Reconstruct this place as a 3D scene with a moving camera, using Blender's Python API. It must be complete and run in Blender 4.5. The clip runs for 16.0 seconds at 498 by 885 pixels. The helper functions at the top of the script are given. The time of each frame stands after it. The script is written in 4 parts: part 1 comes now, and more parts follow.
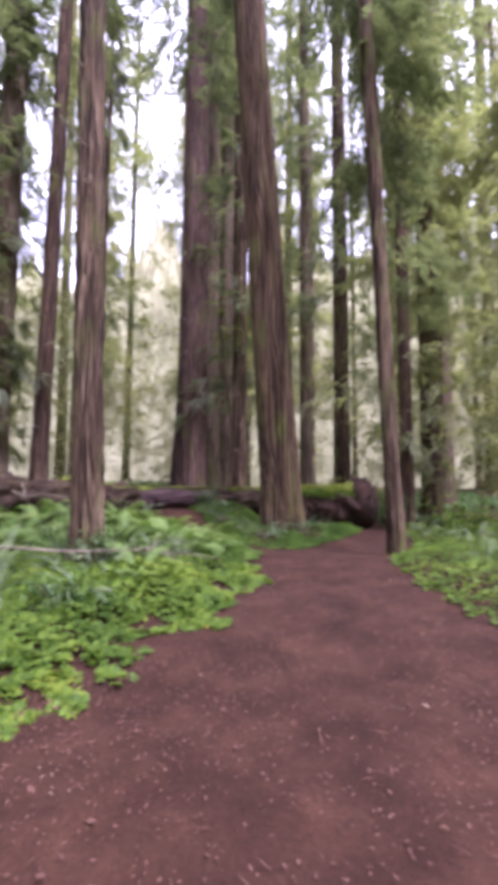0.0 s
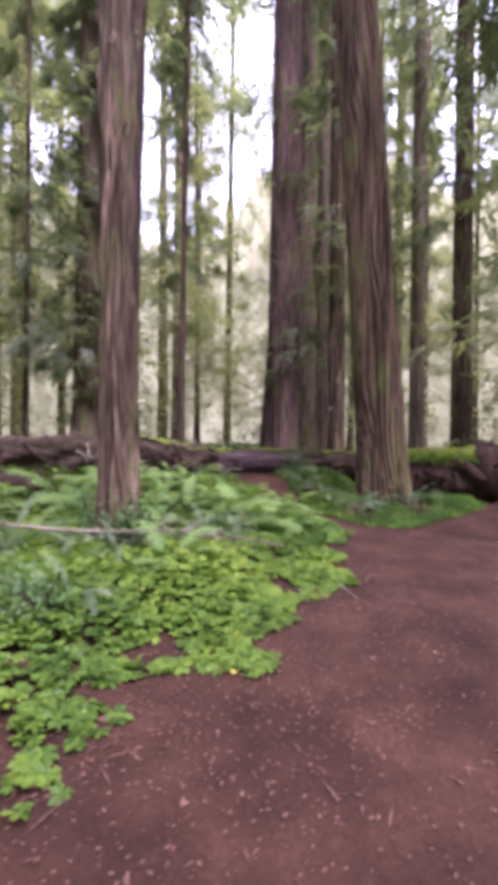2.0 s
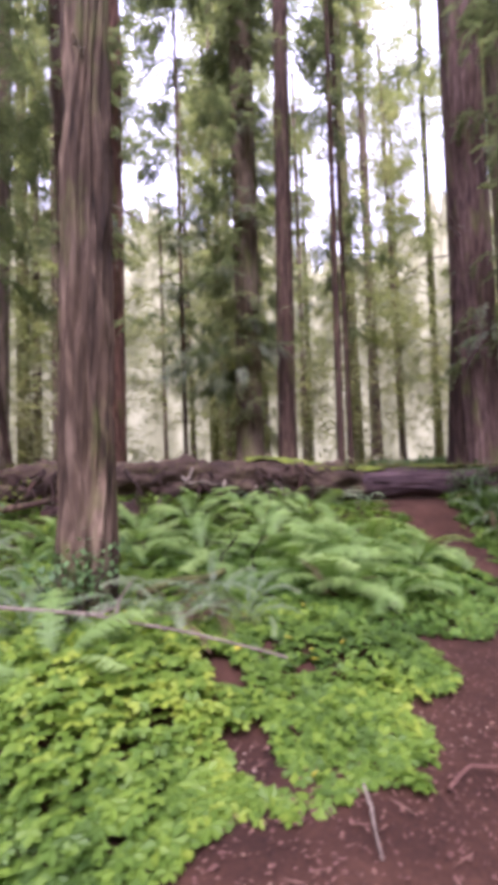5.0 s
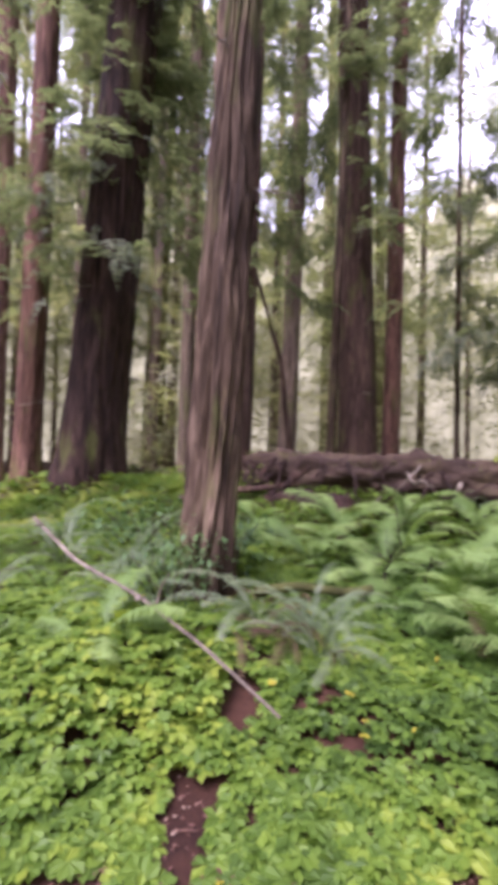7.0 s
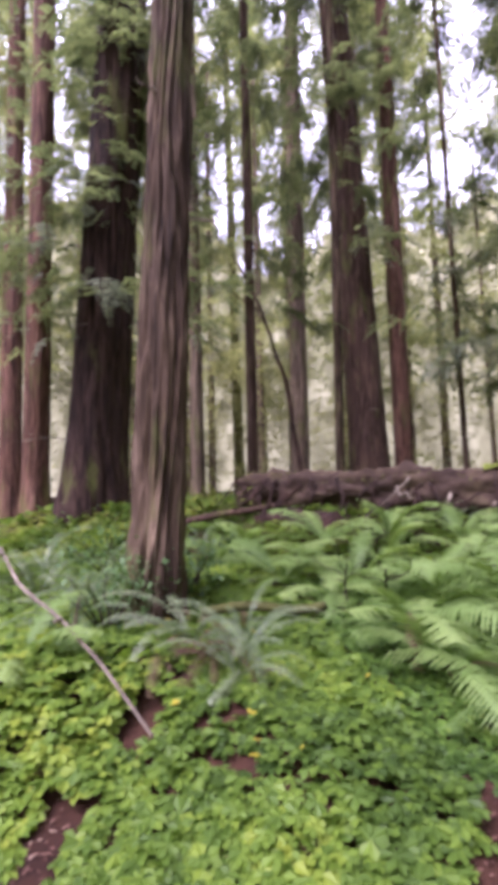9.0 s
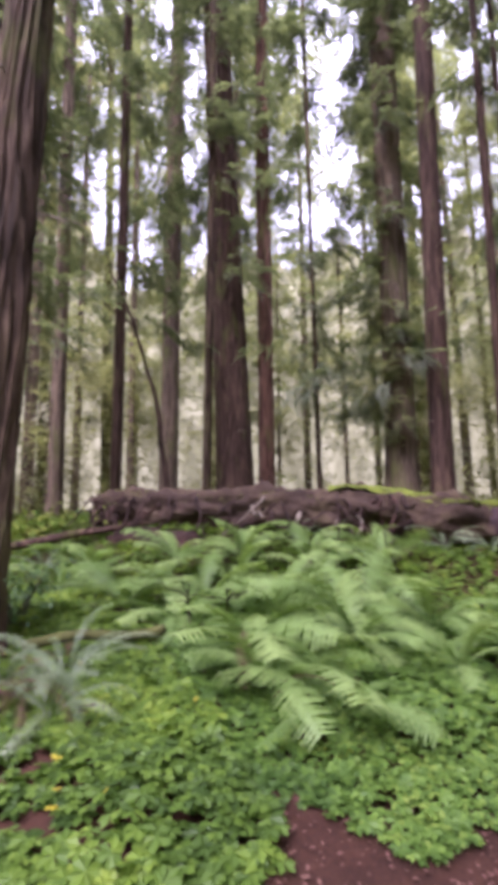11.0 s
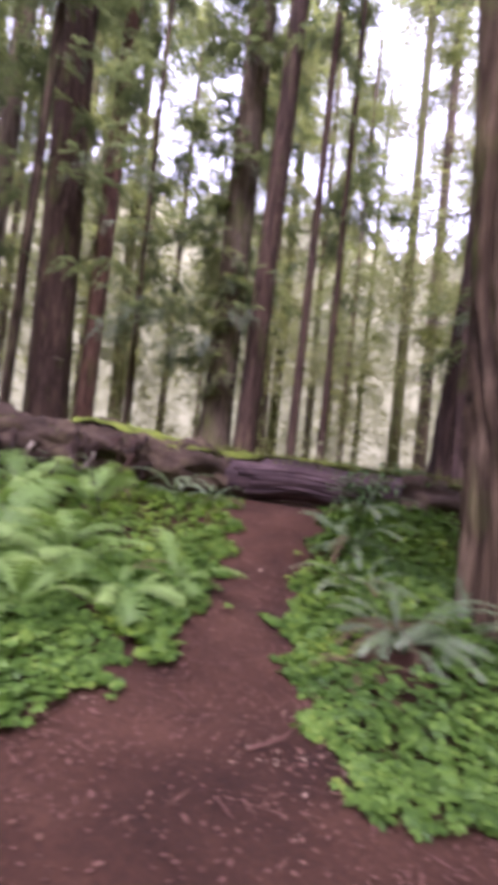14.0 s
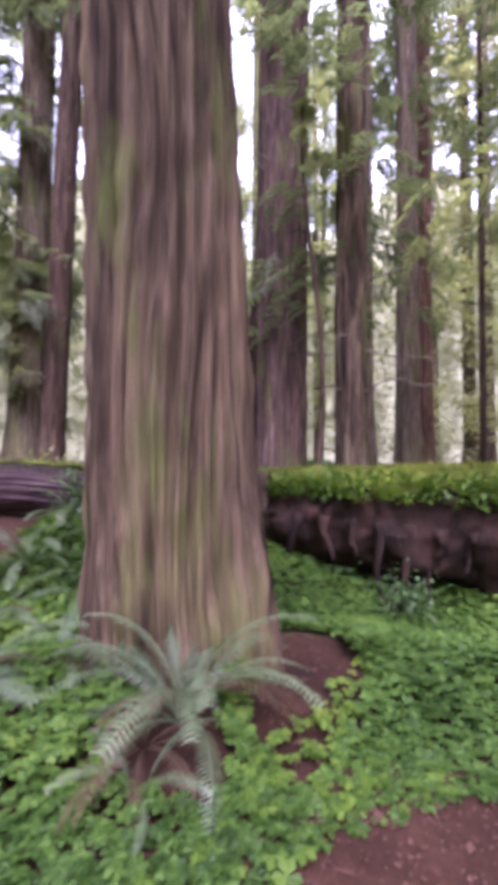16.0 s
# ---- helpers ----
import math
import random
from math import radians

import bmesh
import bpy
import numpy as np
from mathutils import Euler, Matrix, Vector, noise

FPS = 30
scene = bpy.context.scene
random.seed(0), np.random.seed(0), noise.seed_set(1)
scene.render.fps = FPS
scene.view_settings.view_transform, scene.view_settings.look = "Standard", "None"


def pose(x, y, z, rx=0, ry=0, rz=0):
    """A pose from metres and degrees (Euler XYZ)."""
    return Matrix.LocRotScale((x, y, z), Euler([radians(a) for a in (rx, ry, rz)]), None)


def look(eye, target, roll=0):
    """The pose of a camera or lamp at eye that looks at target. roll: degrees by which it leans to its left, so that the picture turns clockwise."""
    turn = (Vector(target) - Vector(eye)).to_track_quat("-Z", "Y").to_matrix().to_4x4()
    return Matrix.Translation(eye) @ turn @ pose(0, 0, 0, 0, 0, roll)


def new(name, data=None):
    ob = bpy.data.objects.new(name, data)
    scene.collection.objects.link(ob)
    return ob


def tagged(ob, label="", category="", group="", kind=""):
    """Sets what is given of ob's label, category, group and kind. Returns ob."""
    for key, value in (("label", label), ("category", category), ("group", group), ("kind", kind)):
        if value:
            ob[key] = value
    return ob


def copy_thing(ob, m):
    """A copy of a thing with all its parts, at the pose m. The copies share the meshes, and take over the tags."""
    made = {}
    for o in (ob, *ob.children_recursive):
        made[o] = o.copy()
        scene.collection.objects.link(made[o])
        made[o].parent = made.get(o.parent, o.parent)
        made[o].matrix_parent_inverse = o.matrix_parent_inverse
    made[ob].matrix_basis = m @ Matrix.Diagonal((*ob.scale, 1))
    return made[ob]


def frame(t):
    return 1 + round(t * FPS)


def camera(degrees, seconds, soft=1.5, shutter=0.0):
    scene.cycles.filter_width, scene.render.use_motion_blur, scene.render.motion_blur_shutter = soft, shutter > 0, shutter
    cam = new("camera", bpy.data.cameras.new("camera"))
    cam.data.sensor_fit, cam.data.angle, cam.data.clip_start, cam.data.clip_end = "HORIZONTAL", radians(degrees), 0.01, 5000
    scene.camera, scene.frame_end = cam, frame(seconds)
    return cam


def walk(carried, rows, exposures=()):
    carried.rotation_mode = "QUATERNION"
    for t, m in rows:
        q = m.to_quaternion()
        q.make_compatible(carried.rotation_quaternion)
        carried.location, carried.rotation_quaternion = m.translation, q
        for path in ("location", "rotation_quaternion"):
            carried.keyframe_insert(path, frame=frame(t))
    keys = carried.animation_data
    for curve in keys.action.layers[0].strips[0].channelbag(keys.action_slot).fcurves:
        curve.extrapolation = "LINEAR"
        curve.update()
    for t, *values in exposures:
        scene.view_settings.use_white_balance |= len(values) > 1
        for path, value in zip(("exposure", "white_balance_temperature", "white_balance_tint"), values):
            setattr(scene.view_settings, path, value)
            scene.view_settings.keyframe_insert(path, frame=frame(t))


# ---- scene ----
cam = camera(58.2, 16.0, soft=7.5, shutter=0.4)
PATH = [
    (0, (-0.225, -0.178, 1.528), (-0.136, 1.814, 1.690), 0.2),
    (0.5, (-0.155, 0.325, 1.528), (-0.211, 2.322, 1.618), -2.0),
    (1, (-0.093, 0.875, 1.512), (-0.259, 2.867, 1.582), -0.3),
    (1.5, (0.016, 1.306, 1.494), (-0.443, 3.251, 1.578), -1.9),
    (2, (0.156, 1.724, 1.483), (-0.215, 3.689, 1.477), 0.6),
    (2.5, (0.380, 2.142, 1.488), (-0.061, 4.091, 1.410), -0.5),
    (3, (0.494, 2.537, 1.488), (-0.013, 4.471, 1.475), 0.1),
    (3.5, (0.568, 2.984, 1.484), (-0.155, 4.847, 1.568), 0.2),
    (3.7, (0.620, 3.158, 1.483), (-0.247, 4.959, 1.540), -0.1),
    (5.8, (1.381, 5.073, 1.424), (-0.126, 6.387, 1.439), 1.5),
    (6, (1.426, 5.165, 1.447), (-0.201, 6.325, 1.371), 2.3),
    (6.5, (1.435, 5.598, 1.486), (-0.396, 6.399, 1.565), 2.7),
    (7, (1.519, 5.992, 1.473), (-0.424, 6.465, 1.531), 1.5),
    (7.5, (1.625, 6.316, 1.429), (-0.362, 6.484, 1.575), -0.7),
    (8, (1.648, 6.578, 1.382), (-0.331, 6.867, 1.413), -1.3),
    (8.2, (1.660, 6.639, 1.370), (-0.325, 6.887, 1.383), -2.9),
    (10.3, (1.774, 6.753, 1.513), (-0.071, 7.351, 1.998), 0.3),
    (10.5, (1.787, 6.780, 1.485), (-0.053, 7.446, 1.899), -0.4),
    (11, (1.710, 6.943, 1.407), (-0.070, 7.823, 1.645), -1.0),
    (11.5, (1.639, 7.019, 1.378), (-0.102, 7.985, 1.571), -0.8),
    (12, (1.616, 7.199, 1.344), (-0.018, 8.341, 1.499), -0.6),
    (12.5, (1.716, 7.548, 1.312), (-0.010, 8.554, 1.399), 0.4),
    (13, (1.896, 7.989, 1.280), (0.250, 9.107, 1.479), 3.2),
    (13.1, (1.936, 8.082, 1.277), (0.361, 9.294, 1.505), 5.6),
    (13.5, (2.119, 8.472, 1.294), (0.548, 9.705, 1.422), 5.5),
    (14, (2.314, 8.773, 1.256), (0.860, 10.145, 1.313), 6.0),
    (14.5, (2.600, 9.321, 1.183), (1.490, 10.990, 1.255), 7.7),
    (15, (2.833, 9.784, 1.193), (1.741, 11.465, 1.216), 5.8),
    (15.5, (3.076, 10.288, 1.209), (2.121, 12.045, 1.192), 3.4),
    (16, (3.509, 10.652, 1.335), (2.429, 12.334, 1.413), 0.6),
]
walk(cam, [(t, look(eye, target, roll)) for t, eye, target, roll in PATH], [(0, 1.56, 5600, 41), (3.5, 1.62, 5600, 41), (7.5, 1.56, 5750, 43), (10.5, 1.54, 5700, 42), (14, 1.58, 5650, 43), (15, 1.72, 5500, 46), (16, 1.9, 5400, 46)])

# ---- world and light ----
SUN_EL, SUN_AZ = radians(56), radians(142)
world = bpy.data.worlds.new("overcast_sky")
scene.world = world
world.use_nodes = True
wt = world.node_tree
wt.nodes.clear()
w_out = wt.nodes.new("ShaderNodeOutputWorld")
w_bg = wt.nodes.new("ShaderNodeBackground")
w_sky = wt.nodes.new("ShaderNodeTexSky")
w_sky.sky_type = "NISHITA"
w_sky.sun_disc = False
w_sky.sun_elevation, w_sky.sun_rotation = SUN_EL, SUN_AZ
w_sky.air_density, w_sky.dust_density = 1.0, 4.0
w_mix = wt.nodes.new("ShaderNodeMix")
w_mix.data_type = "RGBA"
w_mix.inputs[0].default_value = 0.8
w_mix.inputs[7].default_value = (9.7, 9.6, 10.8, 1)
w_bg.inputs[1].default_value = 0.14
wt.links.new(w_sky.outputs[0], w_mix.inputs[6])
wt.links.new(w_mix.outputs[2], w_bg.inputs[0])
wt.links.new(w_bg.outputs[0], w_out.inputs[0])

sun_data = bpy.data.lights.new("sun", "SUN")
sun_data.energy, sun_data.angle, sun_data.color = 1.8, radians(25), (1.0, 0.95, 0.86)
sun = new("sun", sun_data)
sun.matrix_world = look((14, -10, 34), (0, 8, 0))

# ---- materials ----
def tree_of(name):
    m = bpy.data.materials.new(name)
    m.use_nodes = True
    nt = m.node_tree
    bsdf = nt.nodes["Principled BSDF"]
    return m, nt, bsdf


def ramp(nt, stops):
    r = nt.nodes.new("ShaderNodeValToRGB")
    e = r.color_ramp.elements
    while len(e) < len(stops):
        e.new(0.5)
    for el, (p, c) in zip(e, stops):
        el.position, el.color = p, (*c, 1)
    return r


def noise_tex(nt, vec, scale, detail=4.0, rough=0.6, dist=0.0):
    n = nt.nodes.new("ShaderNodeTexNoise")
    n.inputs["Scale"].default_value = scale
    n.inputs["Detail"].default_value = detail
    n.inputs["Roughness"].default_value = rough
    n.inputs["Distortion"].default_value = dist
    nt.links.new(vec, n.inputs["Vector"])
    return n.outputs[0]


def coords(nt, scale=(1, 1, 1)):
    c = nt.nodes.new("ShaderNodeTexCoord")
    m = nt.nodes.new("ShaderNodeMapping")
    m.inputs["Scale"].default_value = scale
    nt.links.new(c.outputs["Object"], m.inputs["Vector"])
    return m.outputs[0]


def mixc(nt, a, b, fac, kind="MIX"):
    m = nt.nodes.new("ShaderNodeMix")
    m.data_type, m.blend_type = "RGBA", kind
    for sock, v in ((m.inputs[6], a), (m.inputs[7], b), (m.inputs[0], fac)):
        if isinstance(v, (int, float)):
            sock.default_value = v
        elif isinstance(v, tuple):
            sock.default_value = (*v, 1)
        else:
            nt.links.new(v, sock)
    return m.outputs[2]


def bump(nt, bsdf, height, strength, dist=0.02):
    b = nt.nodes.new("ShaderNodeBump")
    b.inputs["Strength"].default_value = strength
    b.inputs["Distance"].default_value = dist
    nt.links.new(height, b.inputs["Height"])
    nt.links.new(b.outputs[0], bsdf.inputs["Normal"])


def mat_bark(name, dark, mid, light, moss=0.0, fine=22.0, stretch=0.09):
    m, nt, bsdf = tree_of(name)
    v = coords(nt, (1, 1, stretch))
    big = noise_tex(nt, coords(nt, (1, 1, 0.35)), 1.3, 3)
    grain = noise_tex(nt, v, fine, 6, 0.65, 0.4)
    fur = noise_tex(nt, v, fine * 0.35, 4, 0.6, 0.8)
    r = ramp(nt, [(0.33, dark), (0.5, mid), (0.68, light)])
    nt.links.new(fur, r.inputs[0])
    r2 = ramp(nt, [(0.3, (0.55, 0.5, 0.5)), (0.7, (1.25, 1.2, 1.15))])
    nt.links.new(grain, r2.inputs[0])
    col = mixc(nt, r.outputs[0], r2.outputs[0], 1.0, "MULTIPLY")
    r3 = ramp(nt, [(0.35, (0.75, 0.72, 0.75)), (0.65, (1.15, 1.1, 1.05))])
    nt.links.new(big, r3.inputs[0])
    col = mixc(nt, col, r3.outputs[0], 1.0, "MULTIPLY")
    if moss:
        mr = ramp(nt, [(0.56 - 0.1 * moss, (0, 0, 0)), (0.72 - 0.1 * moss, (1, 1, 1))])
        nt.links.new(noise_tex(nt, coords(nt, (1, 1, 0.3)), 2.2, 5), mr.inputs[0])
        fac = nt.nodes.new("ShaderNodeMath")
        fac.operation = "MULTIPLY"
        fac.inputs[1].default_value = 0.65
        nt.links.new(mr.outputs[0], fac.inputs[0])
        col = mixc(nt, col, (0.13, 0.15, 0.04), fac.outputs[0])
    nt.links.new(col, bsdf.inputs["Base Color"])
    bsdf.inputs["Roughness"].default_value = 0.92
    bsdf.inputs["Specular IOR Level"].default_value = 0.2
    add = mixc(nt, grain, fur, 0.6)
    bump(nt, bsdf, add, 0.9, 0.03)
    return m


def mat_leaf(name, stops, trans=0.35, rough=0.5, by_object=False, spec=0.3):
    """Leaf: colour varied leaf by leaf and in patches; light passes through."""
    m, nt, bsdf = tree_of(name)
    if by_object:
        src = nt.nodes.new("ShaderNodeObjectInfo").outputs["Random"]
    else:
        src = nt.nodes.new("ShaderNodeNewGeometry").outputs["Random Per Island"]
    patch = noise_tex(nt, coords(nt), 1.1, 3)
    mid = nt.nodes.new("ShaderNodeMath")
    mid.operation = "MULTIPLY_ADD"
    mid.inputs[1].default_value = 0.55
    nt.links.new(src, mid.inputs[0])
    sub = nt.nodes.new("ShaderNodeMath")
    sub.operation = "MULTIPLY_ADD"
    sub.inputs[1].default_value, sub.inputs[2].default_value = 1.6, -0.57
    nt.links.new(patch, sub.inputs[0])
    nt.links.new(sub.outputs[0], mid.inputs[2])
    r = ramp(nt, stops)
    nt.links.new(mid.outputs[0], r.inputs[0])
    nt.links.new(r.outputs[0], bsdf.inputs["Base Color"])
    bsdf.inputs["Roughness"].default_value = rough
    bsdf.inputs["Specular IOR Level"].default_value = spec
    tr = nt.nodes.new("ShaderNodeBsdfTranslucent")
    nt.links.new(mixc(nt, r.outputs[0], (1.12, 1.2, 0.6), 1.0, "MULTIPLY"), tr.inputs[0])
    mx = nt.nodes.new("ShaderNodeMixShader")
    mx.inputs[0].default_value = trans
    out = nt.nodes["Material Output"]
    nt.links.new(bsdf.outputs[0], mx.inputs[1])
    nt.links.new(tr.outputs[0], mx.inputs[2])
    nt.links.new(mx.outputs[0], out.inputs[0])
    return m


def mat_mottled(name, stops, scale, bump_s=0.5, rough=0.95, stretch=(1, 1, 1), fine=6.0, dist=0.02):
    m, nt, bsdf = tree_of(name)
    a = noise_tex(nt, coords(nt, stretch), scale, 6, 0.65)
    b = noise_tex(nt, coords(nt, stretch), scale * fine, 5, 0.7)
    r = ramp(nt, stops)
    nt.links.new(a, r.inputs[0])
    r2 = ramp(nt, [(0.3, (0.6, 0.58, 0.58)), (0.7, (1.3, 1.25, 1.2))])
    nt.links.new(b, r2.inputs[0])
    nt.links.new(mixc(nt, r.outputs[0], r2.outputs[0], 1.0, "MULTIPLY"), bsdf.inputs["Base Color"])
    bsdf.inputs["Roughness"].default_value = rough
    bsdf.inputs["Specular IOR Level"].default_value = 0.25
    bump(nt, bsdf, mixc(nt, a, b, 0.5), bump_s, dist)
    return m


BARK_GREY = mat_bark("bark_grey_brown", (0.015, 0.0105, 0.0075), (0.082, 0.06, 0.041), (0.19, 0.15, 0.107), 0.35)
BARK_BIG = mat_bark("bark_redwood", (0.028, 0.019, 0.013), (0.112, 0.081, 0.054), (0.205, 0.158, 0.108), 0.3, 16.0, 0.06)
BARK_RED = mat_bark("bark_red_brown", (0.045, 0.026, 0.02), (0.13, 0.075, 0.055), (0.24, 0.15, 0.115), 0.2)
BARK_ROSE = mat_bark("bark_rose_grey", (0.05, 0.034, 0.03), (0.125, 0.086, 0.076), (0.215, 0.16, 0.142), 0.2)
BARK_DARK = mat_bark("bark_dark", (0.03, 0.02, 0.016), (0.085, 0.057, 0.044), (0.15, 0.108, 0.082), 0.1)
BARK_BURNT = mat_bark("bark_burnt", (0.012, 0.008, 0.007), (0.04, 0.026, 0.022), (0.085, 0.058, 0.047), 0.05)
# grey bark lightened for farther trunks, distance haze put into the colour
BARK_HAZY = mat_bark("bark_hazy_grey", (0.07, 0.055, 0.043), (0.165, 0.135, 0.102), (0.27, 0.225, 0.17), 0.5)
BARK_MOSSY = mat_bark("bark_mossy", (0.05, 0.042, 0.025), (0.13, 0.115, 0.07), (0.23, 0.2, 0.13), 2.2)
DUFF = mat_mottled("path_duff", [(0.3, (0.023, 0.0098, 0.0062)), (0.5, (0.046, 0.0205, 0.0125)), (0.72, (0.08, 0.038, 0.024))], 1.4, 0.7, 0.97, fine=28.0)
SOIL = mat_mottled("forest_soil", [(0.3, (0.04, 0.028, 0.018)), (0.55, (0.075, 0.06, 0.03)), (0.75, (0.11, 0.12, 0.045))], 0.9, 0.7, fine=14.0)
WOOD = mat_mottled("weathered_wood", [(0.36, (0.018, 0.01, 0.012)), (0.53, (0.06, 0.036, 0.041)), (0.76, (0.175, 0.122, 0.13))], 2.0, 0.8, 0.75, (0.35, 0.35, 3.0), 5.0)
ROT = mat_mottled("rotten_wood", [(0.3, (0.012, 0.008, 0.007)), (0.55, (0.04, 0.022, 0.017)), (0.75, (0.085, 0.045, 0.033))], 4.0, 0.9, 0.9, (1, 1, 0.3))
LOGBARK = mat_mottled("log_bark", [(0.3, (0.02, 0.013, 0.01)), (0.52, (0.06, 0.041, 0.03)), (0.74, (0.115, 0.09, 0.055))], 2.6, 0.9, 0.95, fine=7.0)
MOSS = mat_mottled("moss", [(0.3, (0.055, 0.075, 0.012)), (0.5, (0.13, 0.17, 0.025)), (0.72, (0.24, 0.28, 0.05))], 2.4, 0.9, 0.95, fine=22.0)
MOSS_DARK = mat_mottled("dark_moss", [(0.3, (0.026, 0.027, 0.011)), (0.5, (0.06, 0.066, 0.02)), (0.72, (0.12, 0.13, 0.04))], 4.0, 0.9, 0.95, fine=18.0)
DEADWOOD = mat_mottled("dead_twig", [(0.3, (0.08, 0.065, 0.05)), (0.7, (0.3, 0.26, 0.21))], 5.0, 0.5, 0.9)
DARKTWIG = mat_mottled("dark_twig", [(0.3, (0.02, 0.016, 0.012)), (0.7, (0.07, 0.055, 0.04))], 5.0, 0.5, 0.9)
LITTER = mat_leaf("litter_brown", [(0.0, (0.07, 0.03, 0.022)), (0.45, (0.12, 0.058, 0.044)), (0.85, (0.16, 0.085, 0.06)), (1.0, (0.3, 0.21, 0.155))], 0.1, 0.8)
SORREL = mat_leaf("sorrel_leaf", [(0.0, (0.039, 0.08, 0.015)), (0.4, (0.097, 0.175, 0.025)), (0.75, (0.167, 0.265, 0.034)), (1.0, (0.28, 0.35, 0.045))], 0.4)
# greener, darker copy of the sorrel leaf, with shade put into its colour
SORREL_SHADED = mat_leaf("sorrel_leaf_green_shaded", [(0.0, (0.034, 0.076, 0.015)), (0.4, (0.08, 0.155, 0.027)), (0.75, (0.14, 0.245, 0.042)), (1.0, (0.23, 0.32, 0.058))], 0.4)
YELLOWLEAF = mat_leaf("yellowed_leaf", [(0.0, (0.35, 0.32, 0.03)), (1.0, (0.6, 0.48, 0.05))], 0.3)
LADYFERN = mat_leaf("lady_fern_green", [(0.0, (0.1, 0.175, 0.045)), (0.5, (0.18, 0.285, 0.08)), (1.0, (0.29, 0.4, 0.13))], 0.4, by_object=True)
SWORDFERN = mat_leaf("sword_fern_green", [(0.0, (0.075, 0.115, 0.055)), (0.5, (0.145, 0.2, 0.1)), (1.0, (0.25, 0.3, 0.17))], 0.25, 0.4, True, 0.45)
DEADFERN = mat_leaf("dead_fern_brown", [(0.0, (0.075, 0.045, 0.026)), (1.0, (0.19, 0.125, 0.075))], 0.2, 0.8, True)
SHRUB = mat_leaf("shrub_leaf", [(0.0, (0.04, 0.085, 0.03)), (0.5, (0.085, 0.16, 0.05)), (1.0, (0.16, 0.25, 0.1))], 0.3)
NEEDLE = mat_leaf("needle_green", [(0.0, (0.1, 0.125, 0.085)), (0.5, (0.17, 0.2, 0.135)), (1.0, (0.28, 0.305, 0.2))], 0.5)
# next two are paler than real leaves: haze and backlight put into the colour
NEEDLE_LT_HAZY = mat_leaf("needle_light_hazed", [(0.0, (0.15, 0.17, 0.095)), (0.5, (0.255, 0.275, 0.16)), (1.0, (0.4, 0.405, 0.25))], 0.55)
NEEDLE_YEL_HAZY = mat_leaf("understorey_yellow_green_hazed", [(0.0, (0.21, 0.215, 0.13)), (0.5, (0.33, 0.325, 0.205)), (1.0, (0.47, 0.45, 0.3))], 0.55)

# ---- mesh helpers ----


def np_mesh(name, verts, faces, mats, smooth=True, index=None):
    """A mesh from arrays of vertices and of faces that all have the same number of corners."""
    me = bpy.data.meshes.new(name)
    verts, faces = np.asarray(verts, np.float32), np.asarray(faces, np.int32)
    k = faces.shape[1]
    me.vertices.add(len(verts))
    me.vertices.foreach_set("co", verts.ravel())
    me.loops.add(faces.size)
    me.loops.foreach_set("vertex_index", faces.ravel())
    me.polygons.add(len(faces))
    me.polygons.foreach_set("loop_start", np.arange(0, faces.size, k, dtype=np.int32))
    me.polygons.foreach_set("loop_total", np.full(len(faces), k, np.int32))
    me.polygons.foreach_set("use_smooth", np.full(len(faces), smooth, bool))
    for m in mats if isinstance(mats, (list, tuple)) else [mats]:
        me.materials.append(m)
    if index is not None:
        me.polygons.foreach_set("material_index", np.asarray(index, np.int32))
    me.update(calc_edges=True)
    return me


def part_of(name, mesh, parent=None, label=""):
    ob = new(name, mesh)
    ob.parent = parent
    if label:
        tagged(ob, label)
    return ob


def thing(name, at, label, category, group="", kind="", mesh=None):
    ob = new(name, mesh)
    ob.matrix_basis = at if isinstance(at, Matrix) else Matrix.Translation(at)
    if mesh is None:
        ob.empty_display_size = 0.2
    return tagged(ob, label, category, group, kind)


def rot_z(a):
    c, s = np.cos(a), np.sin(a)
    z, o = np.zeros_like(c), np.ones_like(c)
    return np.stack([np.stack([c, -s, z], -1), np.stack([s, c, z], -1), np.stack([z, z, o], -1)], -2)


def rot_x(a):
    c, s = np.cos(a), np.sin(a)
    z, o = np.zeros_like(c), np.ones_like(c)
    return np.stack([np.stack([o, z, z], -1), np.stack([z, c, -s], -1), np.stack([z, s, c], -1)], -2)


def scatter(tv, tf, places, turn, size):
    """Copies of a small template, joined: vertices and faces."""
    v = np.einsum("nij,kj->nki", turn, tv) * np.asarray(size)[:, None, None] + np.asarray(places)[:, None, :]
    f = tf[None] + (np.arange(len(places)) * len(tv))[:, None, None]
    return v.reshape(-1, 3), f.reshape(-1, tf.shape[1])


def wavy(seed, *xs, n=6, lo=0.5, hi=3.0):
    """Smooth noise in about -1..1 over coordinates given as arrays."""
    g = np.random.default_rng(seed)
    out = 0
    for _ in range(n):
        k = g.uniform(lo, hi, len(xs)) * g.choice([-1, 1], len(xs))
        out = out + np.sin(sum(a * b for a, b in zip(k, xs)) + g.uniform(0, 6.28))
    return out / (0.75 * n**0.5 * 1.4)


